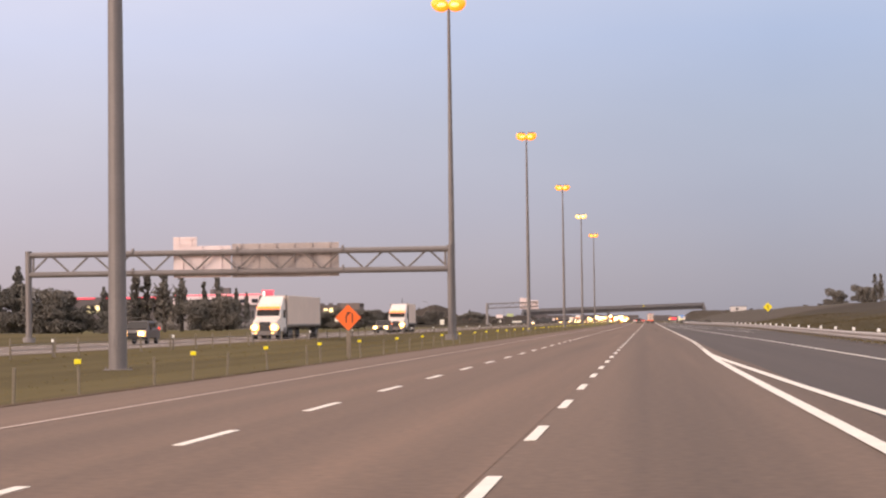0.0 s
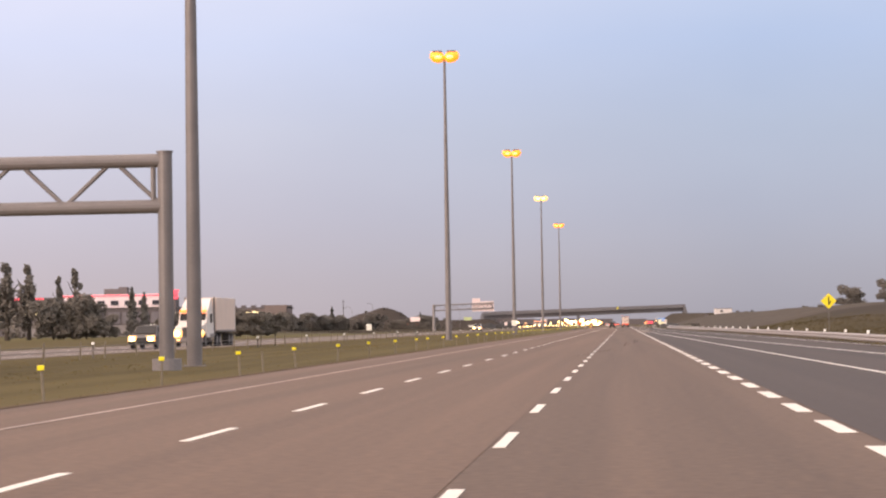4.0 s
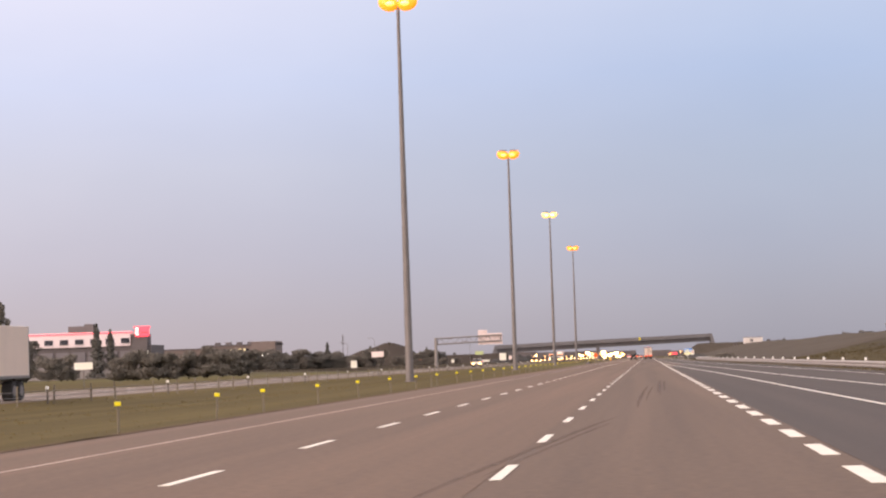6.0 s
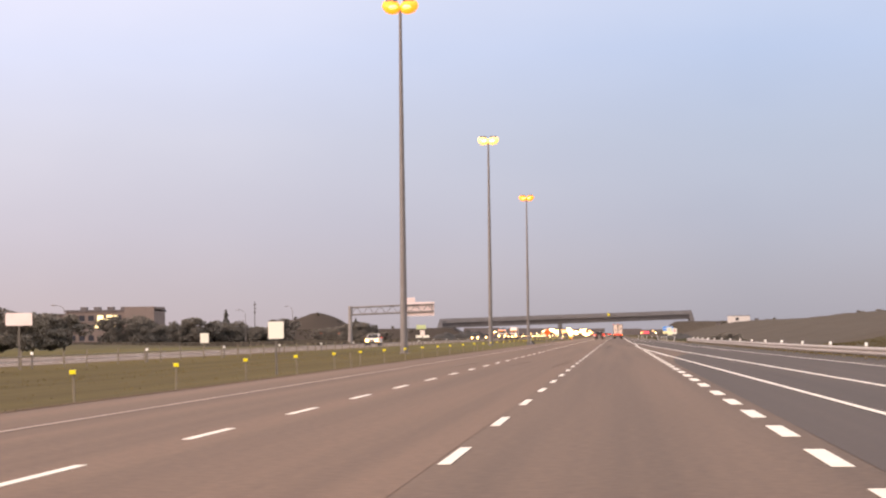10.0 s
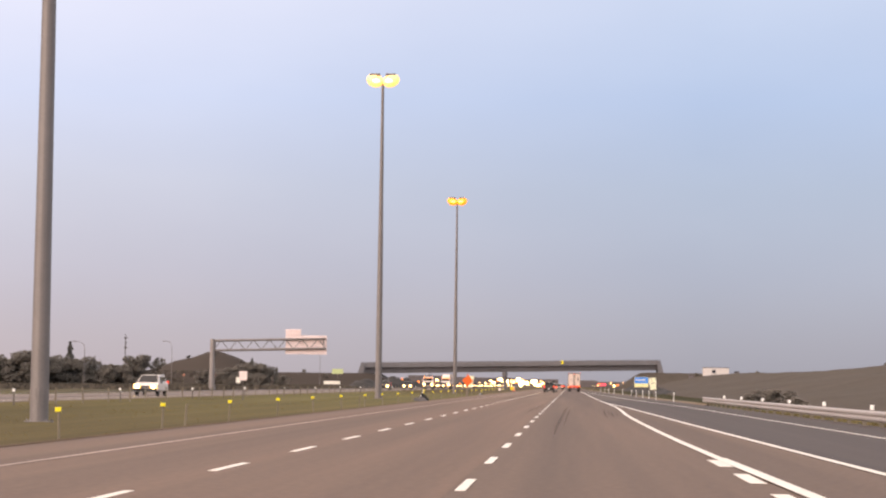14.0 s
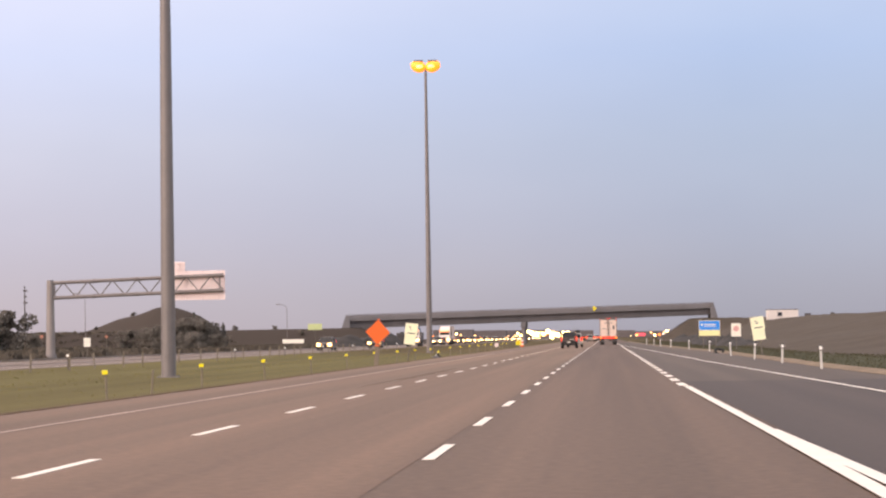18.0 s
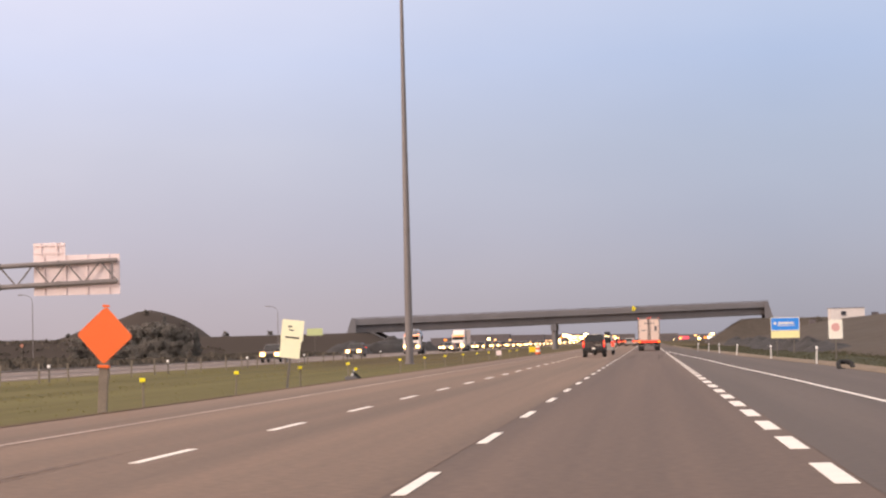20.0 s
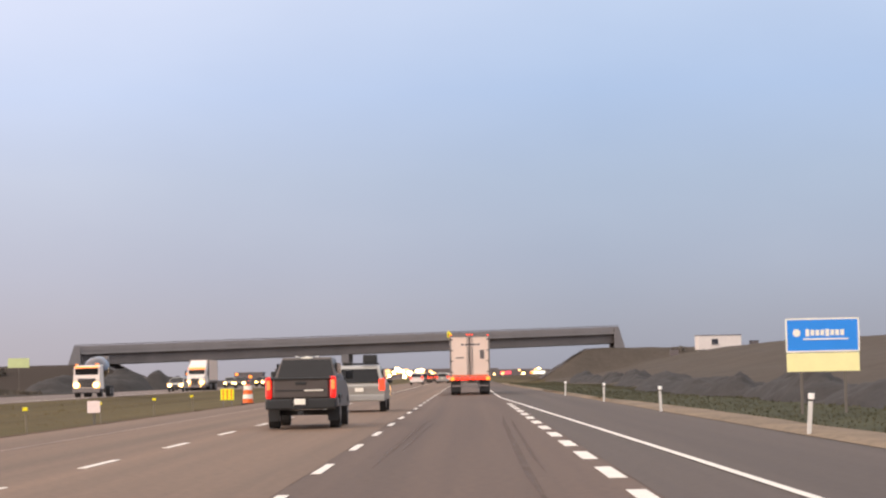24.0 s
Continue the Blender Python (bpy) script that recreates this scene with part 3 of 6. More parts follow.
# ---- light poles ----
def light_pole(glow, core, label):
    p = thing("light_pole", label, "street lamp", group="median light poles")
    box("base_plate", (0, 0, 0.03), (0.95, 0.95, 0.06), M["galv"], p, 0.01)
    for a in range(4):
        c, s = math.cos(a * math.pi / 2 + 0.785), math.sin(a * math.pi / 2 + 0.785)
        tube("bolt", (0.55 * c, 0.55 * s, 0.05), (0.55 * c, 0.55 * s, 0.16), 0.025, M["galv"], p, n=6)
    tube("shaft", (0, 0, 0.05), (0, 0, 17.0), 0.36, M["galv"], p, 0.27, 20)
    tube("upper_shaft", (0, 0, 16.9), (0, 0, 34.2), 0.262, M["galv"], p, 0.14, 18)
    box("hand_hole", (0, -0.345, 1.1), (0.18, 0.05, 0.42), M["galv"], p, 0.01)
    for sx in (-1, 1):
        tube("arm", (0, 0, 34.0), (sx * 0.75, 0, 34.55), 0.06, M["galv"], p, n=8)
        head = box("lamp_head", (sx * 0.85, 0, 34.95), (1.1, 0.75, 0.26), M["galv"], p, 0.06)
        # lens far over true size, so the lamp's halo is modelled as shape
        bm = bmesh.new()
        bmesh.ops.create_uvsphere(bm, u_segments=14, v_segments=8, radius=0.5, matrix=Matrix.Translation((sx * 0.88, 0, 34.35)) @ Matrix.Rotation(sx * -0.35, 4, 'Y') @ Matrix.Diagonal((1.9, 1.1, 1.45, 1)))
        part("lens", bm, M[glow], head, "glowing lens enlarged to hold its halo", True)
        bm = bmesh.new()
        bmesh.ops.create_uvsphere(bm, u_segments=12, v_segments=7, radius=0.34, matrix=Matrix.Translation((sx * 0.70, -0.42, 34.25)) @ Matrix.Diagonal((1.35, 0.7, 0.7, 1)))
        part("bulb", bm, M[core], head, "bright yellow bulb", True)
    return p


pole = light_pole("lamp_glow", "lamp_core", "tall tapered grey steel light pole with lit orange twin lamps")
pale_pole = light_pole("lamp_pale", "lamp_pale_core", "tall tapered grey steel light pole with paler yellow-white lamps")
POLES = ((-20.4, 82.6), (-19.9, 222.0), (-20.9, 383.5), (-20.4, 533.9), (-20.45, 683.9), (-20.4, 839.1))
pole.matrix_world = pose(*POLES[0], ground_at(*POLES[0]) - 0.02)
pale_pole.matrix_world = pose(*POLES[4], ground_at(*POLES[4]) - 0.02)
for x, y in POLES[1:4] + POLES[5:]:
    copy_thing(pole, pose(x, y, ground_at(x, y) - 0.02))


# ---- sign gantries ----
def truss(g, x0, x1, zb, zt, bays, r):
    tube("bottom_chord", (x0, 0, zb), (x1, 0, zb), r, M["galv"], g, n=14)
    tube("top_chord", (x0, 0, zt), (x1, 0, zt), r, M["galv"], g, n=14)
    st = (x1 - x0) / bays
    for i in range(bays):
        a, b = x0 + i * st, x0 + (i + 1) * st
        m = (a + b) / 2
        tube("diagonal", (a, 0, zb), (m, 0, zt), r * 0.34, M["galv"], g, n=6)
        tube("diagonal", (m, 0, zt), (b, 0, zb), r * 0.34, M["galv"], g, n=6)
    for k in range(1, 4):
        x = x0 + k * (x1 - x0) / 4
        for z in (zb, zt):
            tube("flange", (x - 0.09, 0, z), (x + 0.09, 0, z), r * 1.3, M["galv"], g, n=14)
    tube("end_post", (x1 - 0.4, 0, zb), (x1 - 0.4, 0, zt), r * 0.4, M["galv"], g, n=8)
    tube("end_post", (x0 + 0.4, 0, zb), (x0 + 0.4, 0, zt), r * 0.4, M["galv"], g, n=8)


G1Y = 212.5
g1 = thing("sign_gantry", "grey steel truss gantry spanning the oncoming carriageway", "sign gantry", pose(0, G1Y, 0))
truss(g1, -61.4, -19.3, 6.55, 8.5, 10, 0.29)
for ob in list(g1.children):
    for v in ob.data.vertices:
        v.co.z += 0.22 * (1 - ((v.co.x + 40.35) / 21.05) ** 2)
for x in (-61.5, -19.2):
    tube("leg", (x, 0, ground_at(x, G1Y) - 0.1), (x, 0, 8.85), 0.32, M["galv"], g1, n=16)
    tube("cap", (x, 0, 8.83), (x, 0, 8.9), 0.36, M["galv"], g1, n=16)
    tube("footing", (x, 0, ground_at(x, G1Y) - 0.3), (x, 0, ground_at(x, G1Y) + 0.5), 0.62, M["concrete"], g1, n=18)


def sign_panel(name, x0, x1, z0, z1, y, label, category, sheet="sign_back"):
    s = thing(name, label, category, pose((x0 + x1) / 2, y, z0))
    w, h = x1 - x0, z1 - z0
    box("panel", (0, 0, h / 2), (w, 0.05, h), M[sheet], s, 0.01)
    k = max(2, int(w / 1.6))
    for i in range(k):
        xx = -w / 2 + (i + 0.5) * w / k
        box("stiffener", (xx, -0.08, h / 2), (0.09, 0.1, h * 0.98), M[sheet], s)
    for zz in (0.2 * h, 0.8 * h):
        box("rail", (0, -0.16, zz), (w * 0.98, 0.05, 0.08), M[sheet], s)
    return s


sign_panel("overhead_sign", -41.0, -30.3, 6.0, 9.35, G1Y + 0.55, "dull grey-brown back of a wide overhead sign on the gantry", "road sign", "sign_back_dull")
sign_panel("overhead_sign", -46.9, -41.1, 6.05, 9.2, G1Y + 0.55, "pale pinkish back of an overhead sign on the gantry", "road sign")
sign_panel("exit_tab_sign", -46.9, -44.5, 9.2, 10.1, G1Y + 0.55, "small pale pinkish exit tab above the overhead sign", "road sign")

G2Y = 815.0
g2 = thing("sign_gantry", "grey steel cantilever gantry arm over the oncoming carriageway", "sign gantry", pose(0, G2Y, 0))
truss(g2, -60.0, -40.9, 6.95, 8.6, 7, 0.2)
RISE = math.tan(radians(1.7))
for ob in list(g2.children):
    for v in ob.data.vertices:
        v.co.z += (v.co.x + 48.5) * RISE - 0.25
M["galv_pale"] = mat("pale_galvanised_steel", (0.30, 0.265, 0.245), 0.55, 0.1, 0.12, 0.8, 14, 0.03)
tube("leg", (-60.1, 0, ground_at(-60, G2Y) - 0.1), (-60.1, 0, 8.3), 0.52, M["galv_pale"], g2, 0.38, n=18)
tube("footing", (-60.1, 0, ground_at(-60, G2Y) - 0.3), (-60.1, 0, ground_at(-60, G2Y) + 0.4), 0.65, M["concrete"], g2, n=18)
sign_panel("overhead_sign", -47.8, -40.8, 5.9, 9.1, G2Y + 0.5, "pale pink-grey back of an overhead sign on the cantilever", "road sign")
sign_panel("exit_tab_sign", -47.8, -45.2, 9.1, 10.1, G2Y + 0.5, "small pale exit tab above the overhead sign", "road sign")

# ---- overpass ----
BM = Matrix.Translation(BR0) @ Matrix.Rotation(math.atan2(BRU.y, BRU.x), 4, "Z")
bridge = thing("overpass", "weathered concrete overpass on a central pier crossing both carriageways", "bridge", BM)
SL = 2.6 / BRL
SKEW = -BRN.x / BRU.x
SHEAR = Matrix(((1, SKEW, 0, 0), (0, 1, 0, 0), (0, 0, 1, 0), (0, 0, 0, 1)))


def along(name, u0, u1, v0, v1, z0, z1, material, label=""):
    """A bar along the overpass that climbs with its deck."""
    bm = bmesh.new()
    vs = [(u + v * SKEW, v, z + u * SL) for u in (u0, u1) for v in (v0, v1) for z in (z0, z1)]
    q = [bm.verts.new(p) for p in vs]
    for f in ((0, 1, 3, 2), (4, 6, 7, 5), (0, 4, 5, 1), (2, 3, 7, 6), (0, 2, 6, 4), (1, 5, 7, 3)):
        bm.faces.new([q[i] for i in f])
    bmesh.ops.recalc_face_normals(bm, faces=bm.faces)
    return part(name, bm, material, bridge, label)


along("deck", -0.5, BRL + 0.5, -6.6, 6.6, 5.75, 6.35, M["concrete"])
for v in (-6.5, 6.5):
    along("parapet", -0.5, BRL + 0.5, v - 0.16, v + 0.16, 6.35, 7.15, M["concrete"])
    along("parapet_rail", -0.5, BRL + 0.5, v - 0.06, v + 0.06, 7.25, 7.38, M["galv"])
    for i in range(38):
        u = i * BRL / 37.5
        along("rail_post", u - 0.06, u + 0.06, v - 0.05, v + 0.05, 7.1, 7.3, M["galv"])
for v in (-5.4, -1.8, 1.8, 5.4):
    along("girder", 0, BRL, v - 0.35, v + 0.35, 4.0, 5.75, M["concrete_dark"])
for v in (-4.5, 0, 4.5):
    bm = bmesh.new()
    bm_tube(bm, (51 + v * SKEW, v, -1.5), (51 + v * SKEW, v, 3.7), 0.55, 0.55, 14)
    part("pier_column", bm, M["concrete"], bridge, smooth=False)
box("pier_cap", (51, 0, 4.4), (1.5, 12.4, 1.5), M["concrete"], bridge, 0.05, m=SHEAR)
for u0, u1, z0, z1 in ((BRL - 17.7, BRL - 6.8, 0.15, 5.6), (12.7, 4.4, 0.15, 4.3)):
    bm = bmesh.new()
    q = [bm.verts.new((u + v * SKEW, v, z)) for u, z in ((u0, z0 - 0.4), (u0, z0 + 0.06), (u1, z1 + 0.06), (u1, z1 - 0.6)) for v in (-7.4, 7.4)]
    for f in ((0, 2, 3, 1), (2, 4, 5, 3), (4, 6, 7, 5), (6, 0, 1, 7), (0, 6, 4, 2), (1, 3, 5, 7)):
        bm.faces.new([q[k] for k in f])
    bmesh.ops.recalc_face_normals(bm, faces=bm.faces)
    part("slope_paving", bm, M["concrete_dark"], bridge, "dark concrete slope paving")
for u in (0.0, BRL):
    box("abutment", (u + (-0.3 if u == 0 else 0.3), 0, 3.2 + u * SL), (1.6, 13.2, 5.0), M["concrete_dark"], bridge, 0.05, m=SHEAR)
    o = -1 if u == 0 else 1
    for v in (-6.7, 6.7):
        bm = bmesh.new()
        ring = [[bm.verts.new((u + o * du + vv * SKEW, vv, z + u * SL)) for du, z in ((-0.6, 7.12), (0.5, 7.12), (2.1, 2.6), (-0.6, 2.6))] for vv in (v - 0.2, v + 0.2)]
        bm.faces.new(ring[0])
        bm.faces.new(ring[1][::-1])
        for i in range(4):
            bm.faces.new((ring[0][i], ring[1][i], ring[1][(i + 1) % 4], ring[0][(i + 1) % 4]))
        bmesh.ops.recalc_face_normals(bm, faces=bm.faces)
        part("wing_wall", bm, M["concrete"], bridge, "pale slanted wing wall")


# ---- roadside: posts, rails, signs ----
def delineator(name, label, group, height, refl, refl_mat, post_mat, width=0.09):
    d = thing(name, label, "delineator post", group=group)
    box("post", (0, 0, height / 2 - 0.05), (width, 0.05, height + 0.1), post_mat, d, 0.012)
    if refl:
        box("reflector", (0, -0.055, height - 0.06), refl, refl_mat, d, 0.015, "reflector")
    return d


def place_row(proto, spots):
    first = True
    for x, y, r in spots:
        m = pose(x, y, ground_at(x, y), 0, r, 0)
        if first:
            proto.matrix_world = m
            first = False
        else:
            copy_thing(proto, m)


rnd = random.Random(4)
M["refl_yellow"] = mat("yellow_reflector", (0.98, 0.82, 0.02), 0.3, 0, 0.03, 4, 30, 0.02)
M["refl_white"] = mat("white_reflector", (0.97, 0.95, 0.9), 0.3, 0, 0.03, 4, 30, 0.02)
M["post_pale"] = mat("pale_weathered_post", (0.215, 0.180, 0.130), 0.8, 0, 0.15, 3, 30, 0.1)
M["post_white"] = mat("white_plastic_post", (0.62, 0.60, 0.56), 0.6, 0, 0.1, 3, 30, 0.05)
place_row(delineator("marker_post", "weathered post with a yellow reflector on the median verge", "median marker posts", 0.80, (0.155, 0.05, 0.11), M["refl_yellow"], M["post_pale"], 0.06),
          [(-12.4, y + rnd.uniform(-0.15, 0.15), rnd.uniform(-4, 4)) for y0, step, n in ((23.4, 11.7, 7), (107.0, 12.1, 13), (260.3, 12.1, 6), (334.9, 12.05, 8), (429.0, 11.8, 6), (503.5, 13.2, 9), (623.0, 13.2, 7), (715.0, 13.2, 3), (761.6, 13.15, 9)) for y in [y0 + step * k for k in range(n)]])
place_row(delineator("verge_post", "bare weathered pale post on the median verge", "bare verge posts", 0.72, None, None, M["post_pale"], 0.065),
          [(-12.5 + rnd.uniform(-0.2, 0.2), 29.4 + 12.0 * k + rnd.uniform(-1, 1), rnd.uniform(-5, 5)) for k in (0, 1, 2, 3, 4, 5, 6, 7, 8, 9, 11, 14, 24, 33, 41, 46, 51)])
shoulder_post = delineator("roadside_post", "white plastic post with a black collar and white reflector", "shoulder delineators", 0.80, (0.12, 0.04, 0.12), M["refl_white"], M["post_white"], 0.085)
box("collar", (0, 0, 0.735), (0.16, 0.075, 0.19), M["black"], shoulder_post, 0.04, "black plastic collar")
place_row(shoulder_post,
          [(8.7, 634, 3), (8.2, 658, -2), (8.1, 674, 1), (8.0, 690, 2), (7.9, 709, -3), (8.3, 744, 2), (7.8, 771, -1), (7.15, 803.4, 4), (6.8, 830.7, -2), (6.6, 856, 1), (6.2, 884, 2)])
place_row(delineator("barrier_post", "slim pale cable barrier post beside the oncoming carriageway", "cable barrier posts", 0.95, None, None, M["post_pale"]),
          [(-28.7 + rnd.uniform(-0.12, 0.12), 96 + 6.6 * k + rnd.uniform(-1.2, 1.2), rnd.uniform(-3, 3)) for k in range(0, 118)])
place_row(delineator("far_marker", "grey post with a white reflector beside the oncoming carriageway", "oncoming marker posts", 0.85, (0.15, 0.05, 0.15), M["refl_white"], M["wood_grey"]),
          [(-28.9, 104 + 27 * k, 0) for k in range(0, 30)])
for zc in (0.55, 0.8):
    strip("barrier_cable", flat(-28.72), flat(-28.68), 96, 870, Z2 - 0.28 + zc, M["galv"], 60, 0.03, label="thin steel cable of the median barrier", category="cable barrier", kind="")

# steel guard rail
rail = thing("guard_rail", "galvanised W-beam guard rail on short posts beside the ramp", "guard rail")
n_seg = 173
for k in range(n_seg):
    y0, y1 = -80 + 4 * k, -76 + 4 * k
    x0, x1 = lerp(RAIL, y0), lerp(RAIL, y1)
    if k % 1 == 0 and y0 > 40:
        box("rail_post", (x0 + 0.14, y0, 0.14), (0.14, 0.12, 0.78), M["post_pale"], rail)
for k in range(35):
    y0, y1 = -80 + 20 * k, min(613, -60 + 20 * k)
    bm = bmesh.new()
    prof = ((0.0, 0.18), (-0.07, 0.24), (-0.07, 0.30), (0.0, 0.36), (-0.07, 0.42), (-0.07, 0.49), (0.0, 0.55))
    rows_ = []
    for y in np.linspace(y0, y1, 4):
        x = lerp(RAIL, y)
        rows_.append([bm.verts.new((x + dx, y, z)) for dx, z in prof] + [bm.verts.new((x + dx + 0.02, y, z)) for dx, z in reversed(prof)])
    for a, b in zip(rows_, rows_[1:]):
        for i in range(len(a)):
            bm.faces.new((a[i], a[(i + 1) % len(a)], b[(i + 1) % len(a)], b[i]))
    bmesh.ops.recalc_face_normals(bm, faces=bm.faces)
    part("beam", bm, M["rail_steel"], rail)
for k in range(44):
    y = 20 + 13.3 * k
    box("reflector", (lerp(RAIL, y) + 0.02, y, 0.66), (0.14, 0.05, 0.17), M["refl_white"], rail, 0.02, "white reflector on the beam")


def sign_on_posts(name, label, x, y, w, h, zc, face, posts=1, rot=0, lean=0, diamond=False, category="road sign", post_top=None):
    gz = ground_at(x, y)
    s = thing(name, label, category, pose(x, y, gz, 0, lean, rot))
    bm = bmesh.new()
    if diamond:
        bm_box(bm, (0, 0, 0), (w, 0.03, w), 0.0)
        es = [e for e in bm.edges if abs(e.verts[0].co.y - e.verts[1].co.y) > 0.01]
        bmesh.ops.bevel(bm, geom=es, offset=0.07, segments=3, affect="EDGES", profile=0.5)
        bmesh.ops.transform(bm, matrix=Matrix.Translation((0, -0.06, zc - gz)) @ Matrix.Rotation(math.pi / 4, 4, "Y"), verts=bm.verts)
    else:
        bm_box(bm, (0, -0.06, zc - gz), (w, 0.03, h), 0.0)
        es = [e for e in bm.edges if abs(e.verts[0].co.y - e.verts[1].co.y) > 0.01]
        bmesh.ops.bevel(bm, geom=es, offset=min(w, h) * 0.07, segments=3, affect="EDGES", profile=0.5)
    panel = part("panel", bm, face, s)
    span = 0 if posts == 1 else w * 0.6
    for i in range(posts):
        px = -span / 2 + (span * i / (posts - 1) if posts > 1 else 0)
        timber = name == "roadwork_sign" and w > 0.8
        box("post", (px, 0, (zc - gz) / 2), (0.21, 0.10, (zc - gz) + 0.3) if timber else (0.09, 0.07, (zc - gz) + 0.3), M["wood_tan" if timber else "wood_grey"], s, 0.01)
    return s, panel, zc - gz


# orange roadwork diamonds with a dark lane-shift arrow
def arrow_mark(parent, zc, sc):
    bm = bmesh.new()
    bm_box(bm, (-0.10 * sc, -0.085, zc - 0.08 * sc), (0.06 * sc, 0.012, 0.34 * sc))
    bm_box(bm, (0, 0, 0), (0.06 * sc, 0.012, 0.22 * sc), m=Matrix.Translation((-0.03 * sc, -0.085, zc + 0.14 * sc)) @ Matrix.Rotation(0.8, 4, "Y"))
    bm_box(bm, (0, 0, 0), (0.20 * sc, 0.012, 0.06 * sc), m=Matrix.Translation((0.03 * sc, -0.085, zc + 0.24 * sc)))
    part("arrow", bm, M["black"], parent, "black arrow")
    bm = bmesh.new()
    bm_box(bm, (0.22 * sc, -0.085, zc - 0.02 * sc), (0.05 * sc, 0.012, 0.46 * sc))
    part("bar", bm, M["black"], parent, "black bar")


s, p, zc = sign_on_posts("roadwork_sign", "bright orange diamond roadwork sign on a grey post", -11.45, 694.0, 0.93, 0, 1.66, M["sign_orange"], diamond=True, rot=-3, lean=3.5)
box("clamp", (0, -0.04, zc - 0.70), (0.26, 0.13, 0.07), M["sign_orange"], s, 0.01, "orange strap round the post")
box("top_flag", (0, -0.06, zc + 0.665), (0.16, 0.05, 0.06), M["sign_orange"], s, 0.01, "small orange cap")
s, p, zc = sign_on_posts("roadwork_sign", "orange diamond roadwork sign on the median verge", -15.0, 108.6, 0.95, 0, 1.58, M["sign_orange"], diamond=True, rot=-4)
arrow_mark(p, zc, 1.0)
# merge sign: yellow diamond with a black merge mark
s, p, zc = sign_on_posts("merge_sign", "yellow diamond merge sign with a black arrow behind the guard rail", 15.7, 289.5, 0.86, 0, 2.75, M["sign_yellow"], diamond=True)
bm = bmesh.new()
bm_box(bm, (0, -0.085, zc), (0.07, 0.012, 0.62))
bm_box(bm, (0, 0, 0), (0.06, 0.012, 0.34), m=Matrix.Translation((0.10, -0.085, zc - 0.12)) @ Matrix.Rotation(0.6, 4, "Y"))
part("merge_arrow", bm, M["black"], p, "black merge arrow")


def notice(name, label, x, y, w, h, zc, face, bars, rot=0, lean=0, posts=1, bar_mat=None):
    s, p, z = sign_on_posts(name, label, x, y, w, h, zc, face, posts, rot, lean)
    for k, (bx, bz, bw, bh) in enumerate(bars):
        box("text_bar", (bx * w, -0.083, z + bz * h), (bw * w, 0.012, bh * h), bar_mat or M["black"], p)
    return s, p, z


# leaning pale yellow work notices
M["cream_sheet"] = mat("cream_sheeting", (0.98, 0.95, 0.66), 0.4, 0, 0.04, 2, 30, 0.02)
M["pale_yellow"] = mat("pale_yellow_sheeting", (0.98, 0.90, 0.44), 0.4, 0, 0.04, 2, 30, 0.02)
for x, y, lean, zc in ((-12.85, 727.6, 7, 1.95), (10.4, 718.0, -8, 1.95)):
    s, p, z = notice("work_notice", "pale yellow two-panel work notice leaning on a post", x, y, 0.85, 0.82, zc, M["cream_sheet"], ((-0.12, 0.18, 0.16, 0.07), (-0.05, 0.02, 0.2, 0.05), (0.02, -0.32, 0.62, 0.07)), lean=lean)
    box("lower_panel", (-0.02, -0.055, z - 0.72), (0.78, 0.03, 0.66), M["cream_sheet"], p, 0.012)
for x, y, w, h, zc, lab in ((12.9, 788.0, 0.9, 1.25, 1.68, "white sign with a faded pink emblem beside the shoulder"),):
    s, p, z = notice("white_sign", lab, x, y, w, h, zc, M["sign_white"], ())
    bm = bmesh.new()
    bmesh.ops.create_cone(bm, cap_ends=True, segments=20, radius1=0.27, radius2=0.27, depth=0.012, matrix=Matrix.Translation((0, -0.083, z + 0.12)) @ Matrix.Rotation(math.pi / 2, 4, "X"))
    part("emblem", bm, mat("faded_pink", (0.75, 0.42, 0.38), 0.5, 0, 0.1, 2, 20, 0.02), p, "faded pink round emblem")

# blue company board with a cream lower panel
s, p, z = notice("project_board", "blue project board with a cream lower strip on two posts", 12.6, 835.0, 2.42, 1.12, 2.35, M["sign_blue"], (), posts=2)
box("lower_strip", (0, -0.06, z - 0.9), (2.42, 0.03, 0.62), M["pale_yellow"], p, 0.01, "cream strip")
for sx in (-1, 1):
    box("frame_edge", (sx * 1.2, -0.078, z), (0.055, 0.012, 1.1), M["sign_white"], p)
for sz in (-1, 1):
    box("frame_edge", (0, -0.078, z + sz * 0.54), (2.36, 0.012, 0.055), M["sign_white"], p)
bm = bmesh.new()
bmesh.ops.create_cone(bm, cap_ends=True, segments=18, radius1=0.13, radius2=0.13, depth=0.012, matrix=Matrix.Translation((-0.86, -0.085, z + 0.08)) @ Matrix.Rotation(math.pi / 2, 4, "X"))
part("logo_dot", bm, M["sign_white"], p, "white round mark")
for i in range(8):
    box("logo_block", (-0.50 + i * 0.165, -0.085, z + 0.08), (0.125, 0.012, 0.24 if i in (0, 4) else 0.19), M["sign_white"], p, 0.004, "white block of a company mark")
box("logo_underline", (0.1, -0.085, z - 0.13), (1.5, 0.012, 0.05), M["sign_white"], p)

